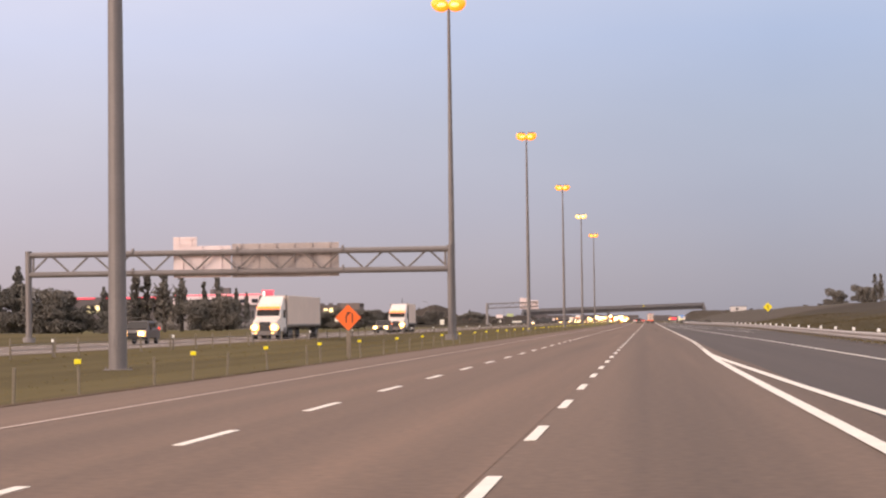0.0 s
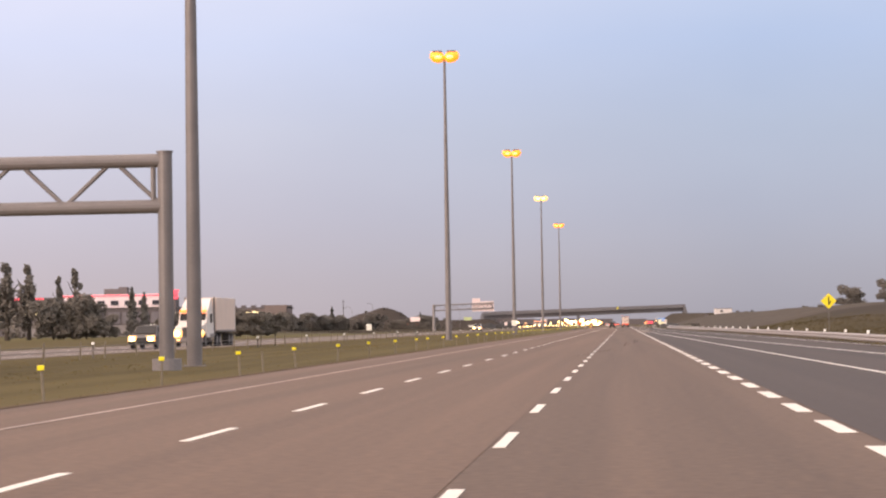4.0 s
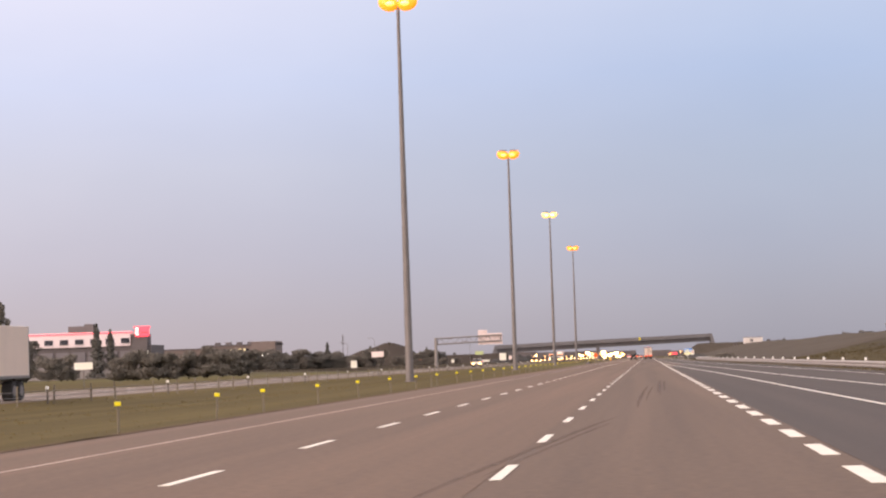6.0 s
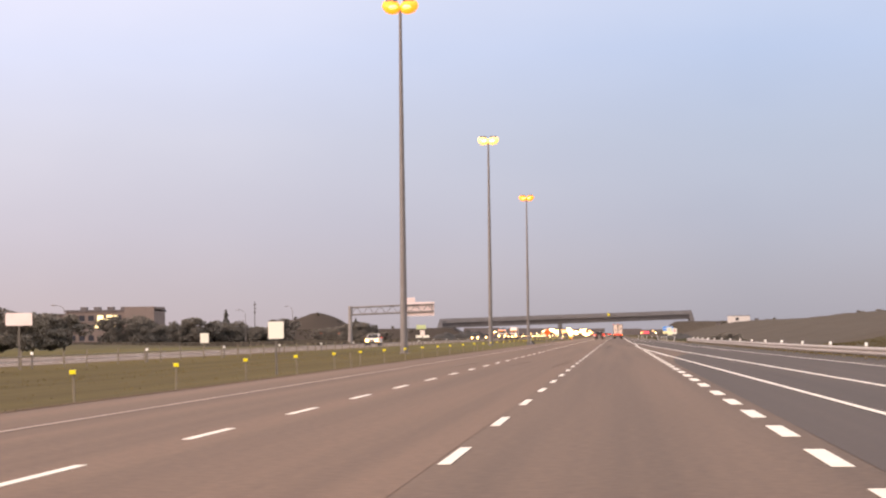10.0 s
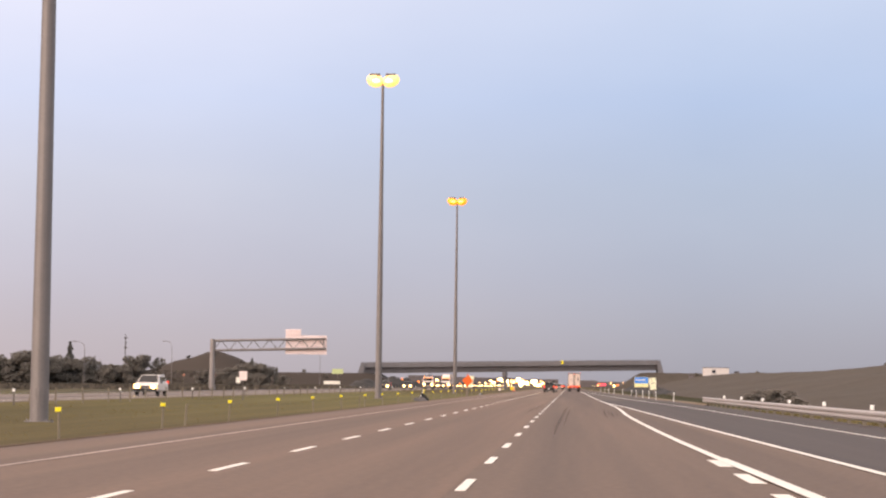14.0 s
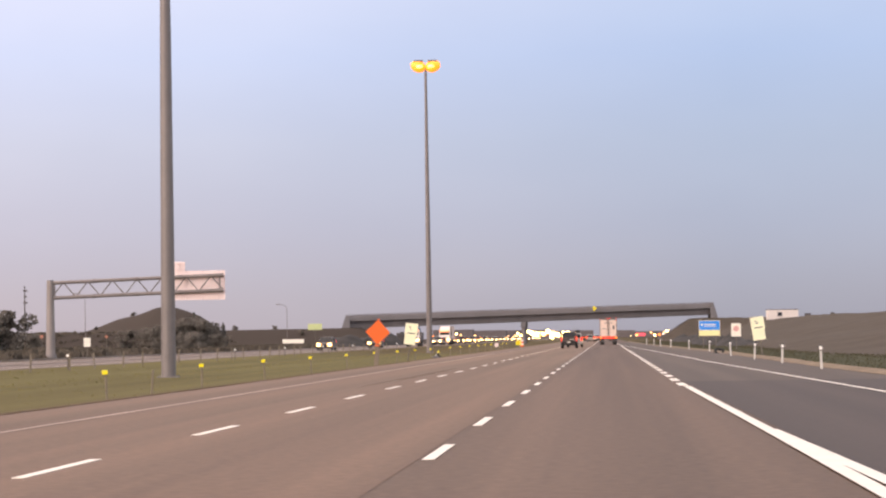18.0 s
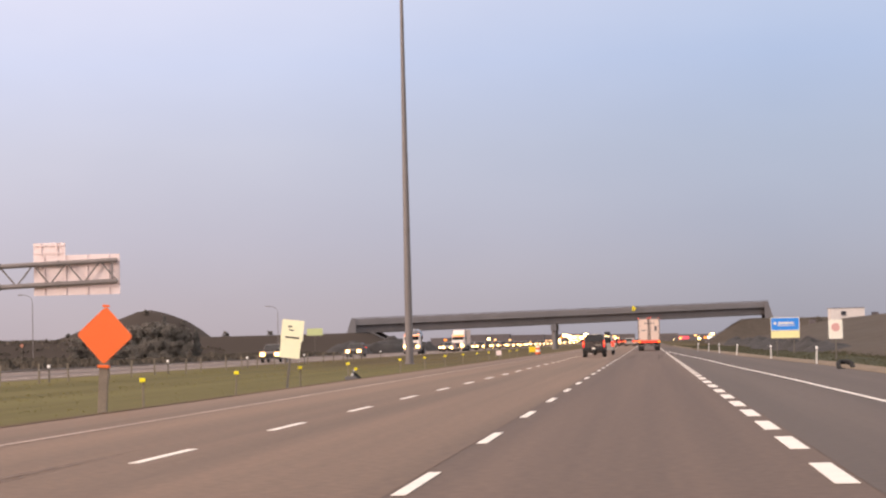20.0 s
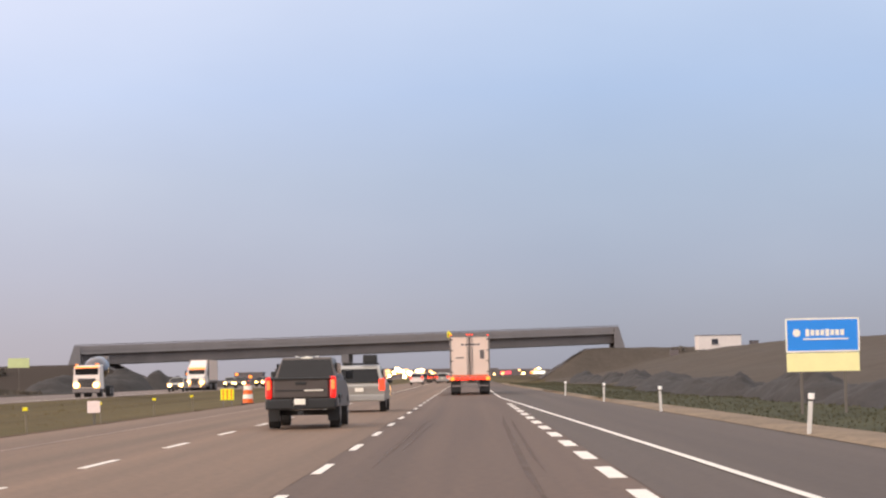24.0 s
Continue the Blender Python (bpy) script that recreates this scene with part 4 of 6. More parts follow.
# signs of the oncoming side and the far verge
M["sign_pink"] = mat("lit_pale_sign", (0.92, 0.76, 0.71), 0.5, 0, 0.05, 1, 20, 0.02)
for x, y, w, h, zc, f, lab in ((-29.0, 426.0, 1.35, 0.62, 2.35, M["sign_pink"], "pale pink sign back on one post in the median"), (-54.3 - 4.5, 414.0, 2.0, 0.75, 2.1, M["sign_white"], "white sign beside the oncoming carriageway"),
                              (-14.6, 416.0, 0.70, 0.76, 1.62, M["sign_white"], "white square sign on a post in the median"), (-54.9, 810.3, 0.75, 0.95, 1.45, M["sign_white"], "white sign beyond the oncoming carriageway"), (-27.3, 632.3, 0.66, 0.78, 1.72, M["sign_pink"], "pale pink sign back beside the oncoming lanes"),
                              (-60.5, 640, 1.3, 1.5, 1.4, M["sign_white"], "small white sign beyond the oncoming carriageway"),
                              (-69.8, 1105, 3.4, 1.5, 4.6, mat("lime_sheeting", (0.55, 0.62, 0.30), 0.5, 0, 0.06, 1, 20, 0.02), "pale green sign on the overpass bank"), (-60, 1000, 4.2, 0.8, 1.2, M["sign_white"], "long low white sign beyond the carriageway"),
                              (-12.4, 839.0, 0.45, 0.42, 0.42, M["sign_pink"], "small pale sign low on the median verge")):
    notice("verge_sign", lab, x, y, w, h, zc, f, ())
M["sign_dull"] = mat("faded_orange_sheeting", (0.50, 0.22, 0.14), 0.5, 0, 0.08, 1, 20, 0.02)
for x, y in ((-72.9, 860.0), (-73.6, 900.0)):
    sign_on_posts("roadwork_sign", "red-orange diamond sign beyond the oncoming carriageway", x, y, 0.40, 0, 2.3, M["sign_dull"], diamond=True)
su = (-2.5 - BR0.x) / BRU.x
warning = thing("bridge_warning_sign", "small yellow diamond sign fixed to the overpass parapet", "road sign", Matrix.Translation(BM @ Vector((su - 6.7 * SKEW, -6.7, 0))))
zw = 8.75 - BR0.z
box("bracket", (0, 0, zw - 0.5), (0.08, 0.10, 1.7), M["galv"], warning)
box("panel", (0, -0.1, zw), (1.0, 0.04, 1.0), M["sign_yellow"], warning, 0.01, m=Matrix.Translation((0, -0.1, zw)) @ Matrix.Rotation(math.pi / 4, 4, "Y") @ Matrix.Translation((0, 0.1, -zw)))
box("symbol", (0, -0.128, zw - 0.05), (0.12, 0.012, 0.6), M["black"], warning)

# work zone clutter at the median's edge
M["sign_lime"] = mat("fluorescent_yellow_sheeting", (0.95, 0.92, 0.02), 0.4, 0, 0.04, 1, 30, 0.02)
drum = thing("traffic_drum", "orange and white banded traffic drum at the verge", "traffic drum", pose(-10.9, 878.0, ground_at(-10.9, 878.0)))
tube("base", (0, 0, -0.02), (0, 0, 0.08), 0.36, M["black"], drum, n=18, label="black rubber base")
for k in range(4):
    tube("band", (0, 0, 0.08 + 0.23 * k), (0, 0, 0.31 + 0.23 * k), 0.29 - 0.02 * k, M["sign_orange" if k % 2 == 0 else "sign_white"], drum, 0.275 - 0.02 * k, 18, "white band" if k % 2 else "orange band")
tube("handle", (0, 0, 1.0), (0, 0, 1.06), 0.12, M["sign_orange"], drum, n=12)
marker = thing("hazard_panel", "fluorescent yellow hazard panel on a short stand", "road sign", pose(-11.0, 869.0, ground_at(-11.0, 869.0)))
box("panel", (0, 0, 0.62), (0.66, 0.04, 0.56), M["sign_lime"], marker, 0.02)
for sx in (-1, 1):
    box("leg", (sx * 0.2, 0.04, 0.17), (0.05, 0.05, 0.40), M["galv"], marker, 0.01)
for k in range(3):
    box("stripe", (-0.2 + 0.2 * k, -0.026, 0.62), (0.05, 0.012, 0.5), M["sign_orange"], marker)


# ---- grass and weeds ----
def tufts(name, label, n, place, hgt, spread, material, seed):
    """Many small blades, three to a tuft."""
    g = np.random.default_rng(seed)
    x, y = place(g, n)
    z = ground_z(x, y)
    vs = np.zeros((n, 3, 3, 3))
    for b in range(3):
        a = g.uniform(0, 2 * np.pi, n)
        h = hgt * g.uniform(0.4, 1.25, n)
        w = spread * g.uniform(0.5, 1.2, n)
        ox, oy = g.normal(0, spread, n), g.normal(0, spread, n)
        lx, ly = g.normal(0, 0.35, n) * h, g.normal(0, 0.35, n) * h
        vs[:, b, 0] = np.stack([x + ox - w * np.cos(a), y + oy - w * np.sin(a), z - 0.03], 1)
        vs[:, b, 1] = np.stack([x + ox + w * np.cos(a), y + oy + w * np.sin(a), z - 0.03], 1)
        vs[:, b, 2] = np.stack([x + ox + lx, y + oy + ly, z + h], 1)
    me = bpy.data.meshes.new(name)
    me.from_pydata(vs.reshape(-1, 3).tolist(), [], np.arange(n * 9).reshape(-1, 3).tolist())
    me.materials.append(material)
    return tagged(new(name, me), label, "grass", kind="stuff")


M["blade"] = mat("grass_blades", (0.185, 0.148, 0.068), 0.9, 0, 0.06, 0.12, 2.5, 0, tint=(0.165, 0.130, 0.062), spec=0.05)
# blades follow: greener, and lightened in colour for headlamp haze
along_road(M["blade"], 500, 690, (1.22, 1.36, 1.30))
# blades carry the same glare haze in their colour
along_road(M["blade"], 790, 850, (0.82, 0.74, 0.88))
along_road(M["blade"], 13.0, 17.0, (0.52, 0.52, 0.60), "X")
M["scrub"] = mat("dark_scrub", (0.110, 0.094, 0.074), 0.9, 0, 0.2, 0.1, 1.5, 0, tint=(0.090, 0.077, 0.062), spec=0.05)
M["weed"] = mat("dark_weeds", (0.088, 0.084, 0.054), 0.9, 0, 0.2, 0.15, 2.5, 0, tint=(0.070, 0.068, 0.045), spec=0.05)
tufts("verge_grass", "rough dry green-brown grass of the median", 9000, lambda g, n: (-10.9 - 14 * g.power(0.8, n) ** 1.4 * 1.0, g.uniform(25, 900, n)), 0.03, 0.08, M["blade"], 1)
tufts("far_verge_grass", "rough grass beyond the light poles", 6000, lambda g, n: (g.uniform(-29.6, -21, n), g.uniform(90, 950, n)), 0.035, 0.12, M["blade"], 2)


def right_verge(g, n):
    y = g.uniform(610, 1120, n)
    return np.interp(y, [a for a, _ in PAVE_R], [b for _, b in PAVE_R]) + 2.3 + 9 * g.power(1.0, n), y


tufts("shoulder_weeds", "dark straggling weeds beyond the right shoulder", 16000, right_verge, 0.14, 0.12, M["weed"], 3)


def rail_verge(g, n):
    y = g.uniform(60, 610, n)
    return np.interp(y, [a for a, _ in RAIL], [b for _, b in RAIL]) + 1.2 + 26 * g.power(0.9, n), y


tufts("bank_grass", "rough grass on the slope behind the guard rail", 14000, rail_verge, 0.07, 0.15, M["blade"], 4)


tufts("field_scrub", "dark scrubby growth beyond the oncoming carriageway", 13000, lambda g, n: (-60 - 75 * g.power(0.9, n), g.uniform(760, 1100, n)), 0.5, 0.45, M["scrub"], 5)


# low heaps of dark spoil along the right verge
def spoil(x, y, w, ln, h, seed):
    g = random.Random(seed)
    s_ = thing("spoil_heap", "low dark heap of dug earth on the verge", "earth heap", pose(x, y, ground_at(x, y) - 0.05), group="spoil heaps")
    bm = bmesh.new()
    bmesh.ops.create_grid(bm, x_segments=18, y_segments=44, size=1.0)
    for v in bm.verts:
        q = max(abs(v.co.x), abs(v.co.y))
        d = min(1.0, v.co.length)
        n_ = noise.noise(Vector((v.co.x * 1.6, v.co.y * ln / w * 0.6, seed))) * 0.6 + noise.noise(Vector((v.co.x * 5, v.co.y * ln / w * 2, seed))) * 0.22
        v.co = Vector((v.co.x * w, v.co.y * ln, (1 - d ** 2.2) * h * (1 + n_) - 0.25 * (q > 0.97)))
    part("soil", bm, M["earth_dark"], s_, smooth=True)


M["earth_dark"] = mat("dark_dug_earth", (0.034, 0.029, 0.026), 0.95, 0, 0.3, 0.8, 5, 0.8)
ridge = random.Random(12)
for k in range(17):
    y = 846 + 15.5 * k
    spoil(lerp(PAVE_R, y) + 10.6 + ridge.uniform(-0.8, 0.8) + 0.012 * (y - 846), y, ridge.uniform(1.9, 2.7), ridge.uniform(9, 12.5), ridge.uniform(0.75, 1.25), k + 1)
for x, y, w, ln, h in ((-53.5, 1098, 6.0, 13, 3.3), (-60.0, 1088, 5.5, 15, 2.2), (-49.5, 1122, 4.5, 12, 2.6)):
    spoil(x, y, w, ln, h, int(-x))


# wreckage on the verge
M["sheet_grey"] = mat("scuffed_grey_sheet", (0.20, 0.185, 0.185), 0.5, 0.2, 0.2, 2.5, 14, 0.15)


def crumpled(bm, pts, depth, seed):
    """A bent sheet between a front outline and a lower, shrunken copy behind it."""
    g = random.Random(seed)
    n = len(pts)
    rows = []
    for k in range(4):
        f = k / 3
        rows.append([bm.verts.new((x * (1 - 0.25 * f) + g.uniform(-0.03, 0.03), depth * f, max(0.0, z * (1 - 0.35 * f) + g.uniform(-0.03, 0.03)))) for x, z in pts])
    for p, q in zip(rows, rows[1:]):
        for i in range(n - 1):
            bm.faces.new((p[i], p[i + 1], q[i + 1], q[i]))
    bm.faces.new(rows[0][::-1])
    bm.faces.new(rows[-1])
    bmesh.ops.recalc_face_normals(bm, faces=bm.faces)


def wreckage(x, y, sc, label):
    w = thing("fallen_barrier", label, "debris", pose(x, y, ground_at(x, y) - 0.04, 0, 0, 8))
    bm = bmesh.new()
    crumpled(bm, [(px * sc, pz * sc) for px, pz in ((-0.62, 0.30), (-0.36, 0.36), (0.0, 0.40), (0.24, 0.34), (0.55, 0.05), (0.30, 0.0), (-0.30, 0.05), (-0.55, 0.10))], 0.45, 3)
    part("crumpled_panel", bm, M["sheet_grey"], w, "bent grey metal sheet")
    bm = bmesh.new()
    crumpled(bm, [(px * sc, pz * sc) for px, pz in ((-0.30, 0.05), (-0.22, 0.46), (0.05, 0.62), (0.32, 0.52), (0.52, 0.20), (0.56, 0.0))], 0.3, 5)
    bmesh.ops.translate(bm, vec=(0.08 * sc, 0.5, 0), verts=bm.verts)
    part("inner_panel", bm, M["black"], w, "dark underside panel")
    bp = tube("bent_post", (-0.08 * sc, 0.4, 0.35 * sc), (0.20 * sc, 0.45, 0.95 * sc), 0.045, M["post_white"], w, n=8, label="leaning white post stub")
    tube("band", (0.01 * sc, 0.415, 0.55 * sc), (0.08 * sc, 0.43, 0.70 * sc), 0.05, M["black"], bp, n=8, label="black band")
    box("reflector", (0.24 * sc, 0.38, 0.90 * sc), (0.13, 0.05, 0.12), M["refl_yellow"], w, 0.01, "yellow reflector")


tyre = thing("torn_tyre", "black torn truck tyre lying curled beside the shoulder", "tyre", pose(8.3, 729.0, 0.0, 40, 0, 20) @ Matrix.Diagonal((0.8, 0.8, 0.8, 1)))
bm = bmesh.new()
ring_pts = []
for i in range(19):
    a = radians(-30 + i * 15)
    ring_pts.append([bm.verts.new(((0.36 + 0.11 * math.cos(b) * (1 if i % 2 else 0.9)) * math.cos(a), (0.36 + 0.11 * math.cos(b)) * math.sin(a) + 0.2, 0.13 * math.sin(b) + 0.03 * math.sin(a * 3))) for b in [k * math.pi / 4 for k in range(8)]])
for p_, q_ in zip(ring_pts, ring_pts[1:]):
    for i in range(8):
        bm.faces.new((p_[i], p_[(i + 1) % 8], q_[(i + 1) % 8], q_[i]))
bm.faces.new(ring_pts[0][::-1])
bm.faces.new(ring_pts[-1])
bmesh.ops.recalc_face_normals(bm, faces=bm.faces)
part("tread", bm, M["rubber"], tyre, smooth=True)
wreckage(-10.95, 612.3, 0.95, "crumpled grey metal sheet and a leaning post stub on the grass")
wreckage(-11.6, 737.0, 0.55, "small bent grey sheet and post stub lying on the grass")


# ---- trees ----
def clump_mesh(rng, count, shape, size):
    """Many small leaf clumps spread through a crown."""
    vs, fs = [], []
    for _ in range(count):
        c = Vector(shape(rng))
        for _k in range(3):
            d = Vector((rng.gauss(0, 1), rng.gauss(0, 1), rng.gauss(0, 1))).normalized()
            e = d.orthogonal().normalized()
            g = d.cross(e)
            s = size * rng.uniform(0.6, 1.3)
            o = c + Vector((rng.uniform(-1, 1), rng.uniform(-1, 1), rng.uniform(-1, 1))) * size * 0.7
            n0 = len(vs)
            for k in range(5):
                t = k * 1.2566 + rng.uniform(-0.3, 0.3)
                q = s * rng.uniform(0.6, 1.1)
                vs.append(o + e * math.cos(t) * q + g * math.sin(t) * q + d * rng.uniform(-0.25, 0.25) * s)
            fs.append(tuple(range(n0, n0 + 5)))
    me = bpy.data.meshes.new("crown")
    me.from_pydata([tuple(v) for v in vs], [], fs)
    return me


def tree(seed, h, r, kind):
    rng = random.Random(seed)
    t = thing(*{"bush": ("tree", "dark leafy broad tree at dusk", "tree"), "poplar": ("tall_poplar", "tall loose-crowned dark poplar", "tree"), "spruce": ("spruce_tree", "dark pointed spruce among shrubs", "tree")}[kind])
    bm = bmesh.new()
    if kind == "spruce":
        bm_tube(bm, (0, 0, -0.3), (0, 0, h * 0.97), 0.02 * h, 0.004 * h, 8)
    else:
        top = h * (0.6 if kind == "bush" else 0.85)
        bm_tube(bm, (0, 0, -0.3), (0, 0, top), 0.03 * h, 0.010 * h, 8)
        for k in range(7):
            a, z0 = k * 2.4, h * (0.22 + 0.06 * k)
            bm_tube(bm, (0, 0, z0), (r * 0.7 * math.cos(a), r * 0.7 * math.sin(a), z0 + h * 0.22), 0.012 * h, 0.004 * h, 6)
    part("trunk", bm, M["bark"], t)
    lumps = [(rng.gauss(0, 0.42) * r, rng.gauss(0, 0.42) * r, h * rng.uniform(0.12, 0.86), r * rng.uniform(0.26, 0.52)) for _ in range(22)]

    spires = [(rng.gauss(0, 0.5) * r * (1.1 - z), rng.gauss(0, 0.5) * r * (1.1 - z), h * z, r * rng.uniform(0.28, 0.6) * (1.15 - z * 0.85)) for z in [rng.uniform(0.12, 0.94) for _ in range(26)]]

    def leafy(g):
        cx, cy, cz, cr = lumps[g.randrange(len(lumps))]
        d = Vector((g.gauss(0, 1), g.gauss(0, 1), g.gauss(0, 1))).normalized() * cr * g.uniform(0.55, 1.0)
        return cx + d.x, cy + d.y, max(0.02 * h, cz + d.z * h / r * 0.30)

    def narrow(g):
        cx, cy, cz, cr = spires[g.randrange(len(spires))]
        d = Vector((g.gauss(0, 1), g.gauss(0, 1), g.gauss(0, 1))).normalized() * cr * g.uniform(0.2, 1.0)
        return cx + d.x, cy + d.y, max(0.05 * h, cz + d.z * 1.9)

    def conic(g):
        z = g.uniform(0.05, 1.0) ** 1.15
        tier = 1 - (z * 7.3 % 1) * 0.3 + 0.25 * math.sin(z * 31)
        q = r * (1.06 - z) ** 0.8 * tier * g.uniform(0.35, 1.1)
        a = g.uniform(0, 6.283)
        return q * math.cos(a), q * math.sin(a), z * h

    me = clump_mesh(rng, {"bush": 3200, "poplar": 1300, "spruce": 1300}[kind], {"bush": leafy, "poplar": narrow, "spruce": conic}[kind], {"bush": 0.024, "poplar": 0.017, "spruce": 0.020}[kind] * h)
    me.materials.append(M["needle" if kind == "spruce" else "leaf"])
    c = new("crown", me)
    c.parent = t
    return t


PROTO = {"bush": [tree(11, 6.0, 3.0, "bush"), tree(12, 6.0, 2.6, "bush"), tree(13, 6.0, 3.4, "bush")], "poplar": [tree(21, 14.0, 2.3, "poplar"), tree(22, 14.0, 2.6, "poplar")], "spruce": [tree(31, 8.0, 1.9, "spruce")]}
used = set()
tr = random.Random(77)


def plant(kind, x, y, h, wide=1.0, group="roadside trees"):
    k = tr.randrange(len(PROTO[kind]))
    p = PROTO[kind][k]
    base = {"bush": 6.0, "poplar": 14.0, "spruce": 8.0}[kind]
    s = h / base
    m = pose(x, y, ground_at(x, y) - 0.05, 0, 0, tr.uniform(0, 360)) @ Matrix.Diagonal((s * wide, s * wide, s, 1))
    if p.name not in used:
        used.add(p.name)
        p.matrix_world = m
        tagged(p, group=group)
    else:
        copy_thing(p, Matrix(m) @ Matrix.Diagonal((1 / p.scale.x, 1 / p.scale.y, 1 / p.scale.z, 1)))


def grove(x0, x1, y, n, h, jitter=12.0, kinds=("bush",), wide=1.0):
    for k in range(n):
        x = x0 + (x1 - x0) * (k + tr.uniform(0.2, 0.8)) / n
        plant(tr.choice(kinds), x, y + tr.uniform(-jitter, jitter), h * tr.uniform(0.75, 1.1), wide)


grove(-112.5, -99.5, 648, 7, 6.6, 8)
grove(-97.8, -84, 648, 7, 6.4, 8)
grove(-116, -110, 560, 3, 8.4, 4)
grove(-160, -148, 562, 5, 10.4, 5)
grove(-114.5, -107.5, 556, 4, 8.8, 3)
for x, h, w in ((-169.5, 14.5, 0.8), (-159.0, 14.5, 0.85), (-153.5, 12.4, 0.9)):
    plant("bush", x, 560, h, w)
plant("spruce", -165.2, 561, 18.0, 0.9)
grove(-144, -138, 705, 3, 6.5, 4)
grove(-111, -101.5, 800, 6, 6.4, 8)
grove(-118, -104, 900, 7, 7.2)
grove(-105, -88, 905, 9, 6.2)
grove(-136, -118, 915, 7, 5.5)
grove(-94, -77, 1005, 9, 4.8)
grove(-87, -78, 998, 6, 6.2, 4)
grove(-128, -112, 1010, 7, 4.2)
grove(-80, -66, 960, 4, 3.2)
grove(-170, -140, 1020, 9, 5.0)
plant("spruce", -83.7, 1022, 7.4, 0.8)
plant("spruce", -104.5, 902, 9.0, 0.8)
plant("spruce", -75.5, 1010, 5.2, 0.9)
for x, y, h, w in ((-133.2, 560, 16.2, 1.25), (-130.7, 562, 15.6, 1.2), (-125.9, 560, 16.2, 1.3), (-120.8, 558, 15.6, 1.15), (-116.2, 564, 13.2, 0.85), (-112.0, 561, 14.8, 0.95)):
    plant("poplar", x, y, h, w, "tall poplars by the buildings")
for x, y, h, w in ((-142.2, 561, 12.2, 0.9), (-139.8, 558, 11.6, 0.8), (-137.2, 560, 11.2, 0.9), (-142.0, 745, 14.0, 0.75), (-138.6, 746, 12.4, 0.7)):
    plant("spruce", x, y, h, w, "spruces by the buildings")
for x, y, h in ((58, 682, 6.2), (58, 596, 5.5), (60, 570, 7.8), (57, 556, 7.7), (62, 548, 8.0), (66, 560, 8.0), (64, 640, 4.5), (70, 700, 4.0)):
    plant("poplar" if h > 7.5 else "bush", x, y, h, 1.0, "trees on the right bank")
grove(60, 95, 900, 6, 2.0, 60)
for x, y, h, w in ((72.0, 905, 2.8, 1.5), (75.5, 914, 2.1, 1.7), (70.0, 911, 1.6, 1.5)):
    plant("bush", x, y, h, w, "shrubs on the crest of the right bank")
for x, y, h in ((14.0, 618, 1.3), (15.5, 622, 1.7), (17.0, 616, 1.2)):
    plant("bush", x, y, h, 1.5, "low dark shrubs beyond the shoulder")
grove(40, 75, 1185, 7, 1.6, 20)
grove(-150, -70, 1118, 9, 1.3, 10)
grove(-420, -230, 1150, 22, 8.0, 60, wide=1.5)
grove(-900, -420, 1500, 26, 11.0, 120, wide=1.9)
grove(110, 420, 1500, 20, 7.0, 120, wide=1.8)
for p in [q for k in PROTO.values() for q in k if q.name not in used]:
    plant("bush", -300, 1160, 7)


# ---- buildings ----
M["neon_red"] = mat("red_neon", (0.6, 0.05, 0.06), 0.4, 0, 0.02, 1, 5, 0, (1.0, 0.08, 0.12), 1.6)
M["wall_white"] = mat("white_facade", (0.90, 0.76, 0.76), 0.7, 0, 0.05, 0.4, 6, 0.05)
M["wall_brown"] = mat("brown_brick_facade", (0.22, 0.17, 0.15), 0.85, 0, 0.1, 0.4, 6, 0.1)
M["wall_dark"] = mat("dark_facade", (0.14, 0.12, 0.12), 0.8, 0, 0.1, 0.4, 6, 0.1)
M["wall_glass"] = mat("grey_glazing", (0.20, 0.18, 0.19), 0.35, 0, 0.15, 0.3, 4, 0)
M["window_dark"] = mat("dark_window", (0.05, 0.05, 0.06), 0.12, 0, 0.05, 0.5, 5, 0)
M["window_lit"] = mat("lit_window", (0.9, 0.8, 0.5), 0.3, 0, 0.05, 1, 5, 0, (1.0, 0.80, 0.36), 1.7)
M["sign_lit"] = mat("lit_white_panel", (0.9, 0.9, 0.82), 0.4, 0, 0.02, 1, 5, 0, (1.0, 0.96, 0.80), 1.25)


def win(parent, x, y, z, w, h, lit=False):
    f = box("window", (x, y, z), (w, 0.12, h), M["window_lit" if lit else "window_dark"], parent, 0.0, "lit window" if lit else "")
    box("sill", (x, y - 0.08, z - h / 2 - 0.08), (w + 0.2, 0.2, 0.1), M["concrete"], f)
    return f


hotel = thing("roadside_hall", "white and dark two-storey hall edged with red neon", "building", pose(-150, 772, 0))
box("lower_storey", (0, 0, 4.2), (36, 16, 8.6), M["wall_dark"], hotel, 0.05)
box("upper_storey", (-2.6, -0.4, 10.2), (31.4, 16.8, 3.5), M["wall_white"], hotel, 0.05, "white band, tinged pink by neon")
box("neon_edge", (-2.6, -8.9, 12.05), (31.4, 0.25, 0.35), M["neon_red"], hotel, 0.05, "glowing red neon edge")
box("parapet", (-2.8, 0, 12.2), (30.8, 16, 0.4), M["wall_white"], hotel)
for i in range(7):
    win(hotel, -14 + i * 4.2, -8.85, 9.9, 2.3, 1.3)
box("sign_tower", (14.9, -6.5, 9.2), (4.6, 4.6, 4.6), M["wall_dark"], hotel, 0.05)
tower_sign = box("tower_sign", (15.9, -8.95, 12.0), (3.9, 0.5, 2.5), M["neon_red"], hotel, 0.24, "glowing red sign block")
box("sign_crown", (15.9, -8.9, 13.3), (4.6, 0.5, 0.55), M["neon_red"], tower_sign, 0.2, "glowing red upper bar")
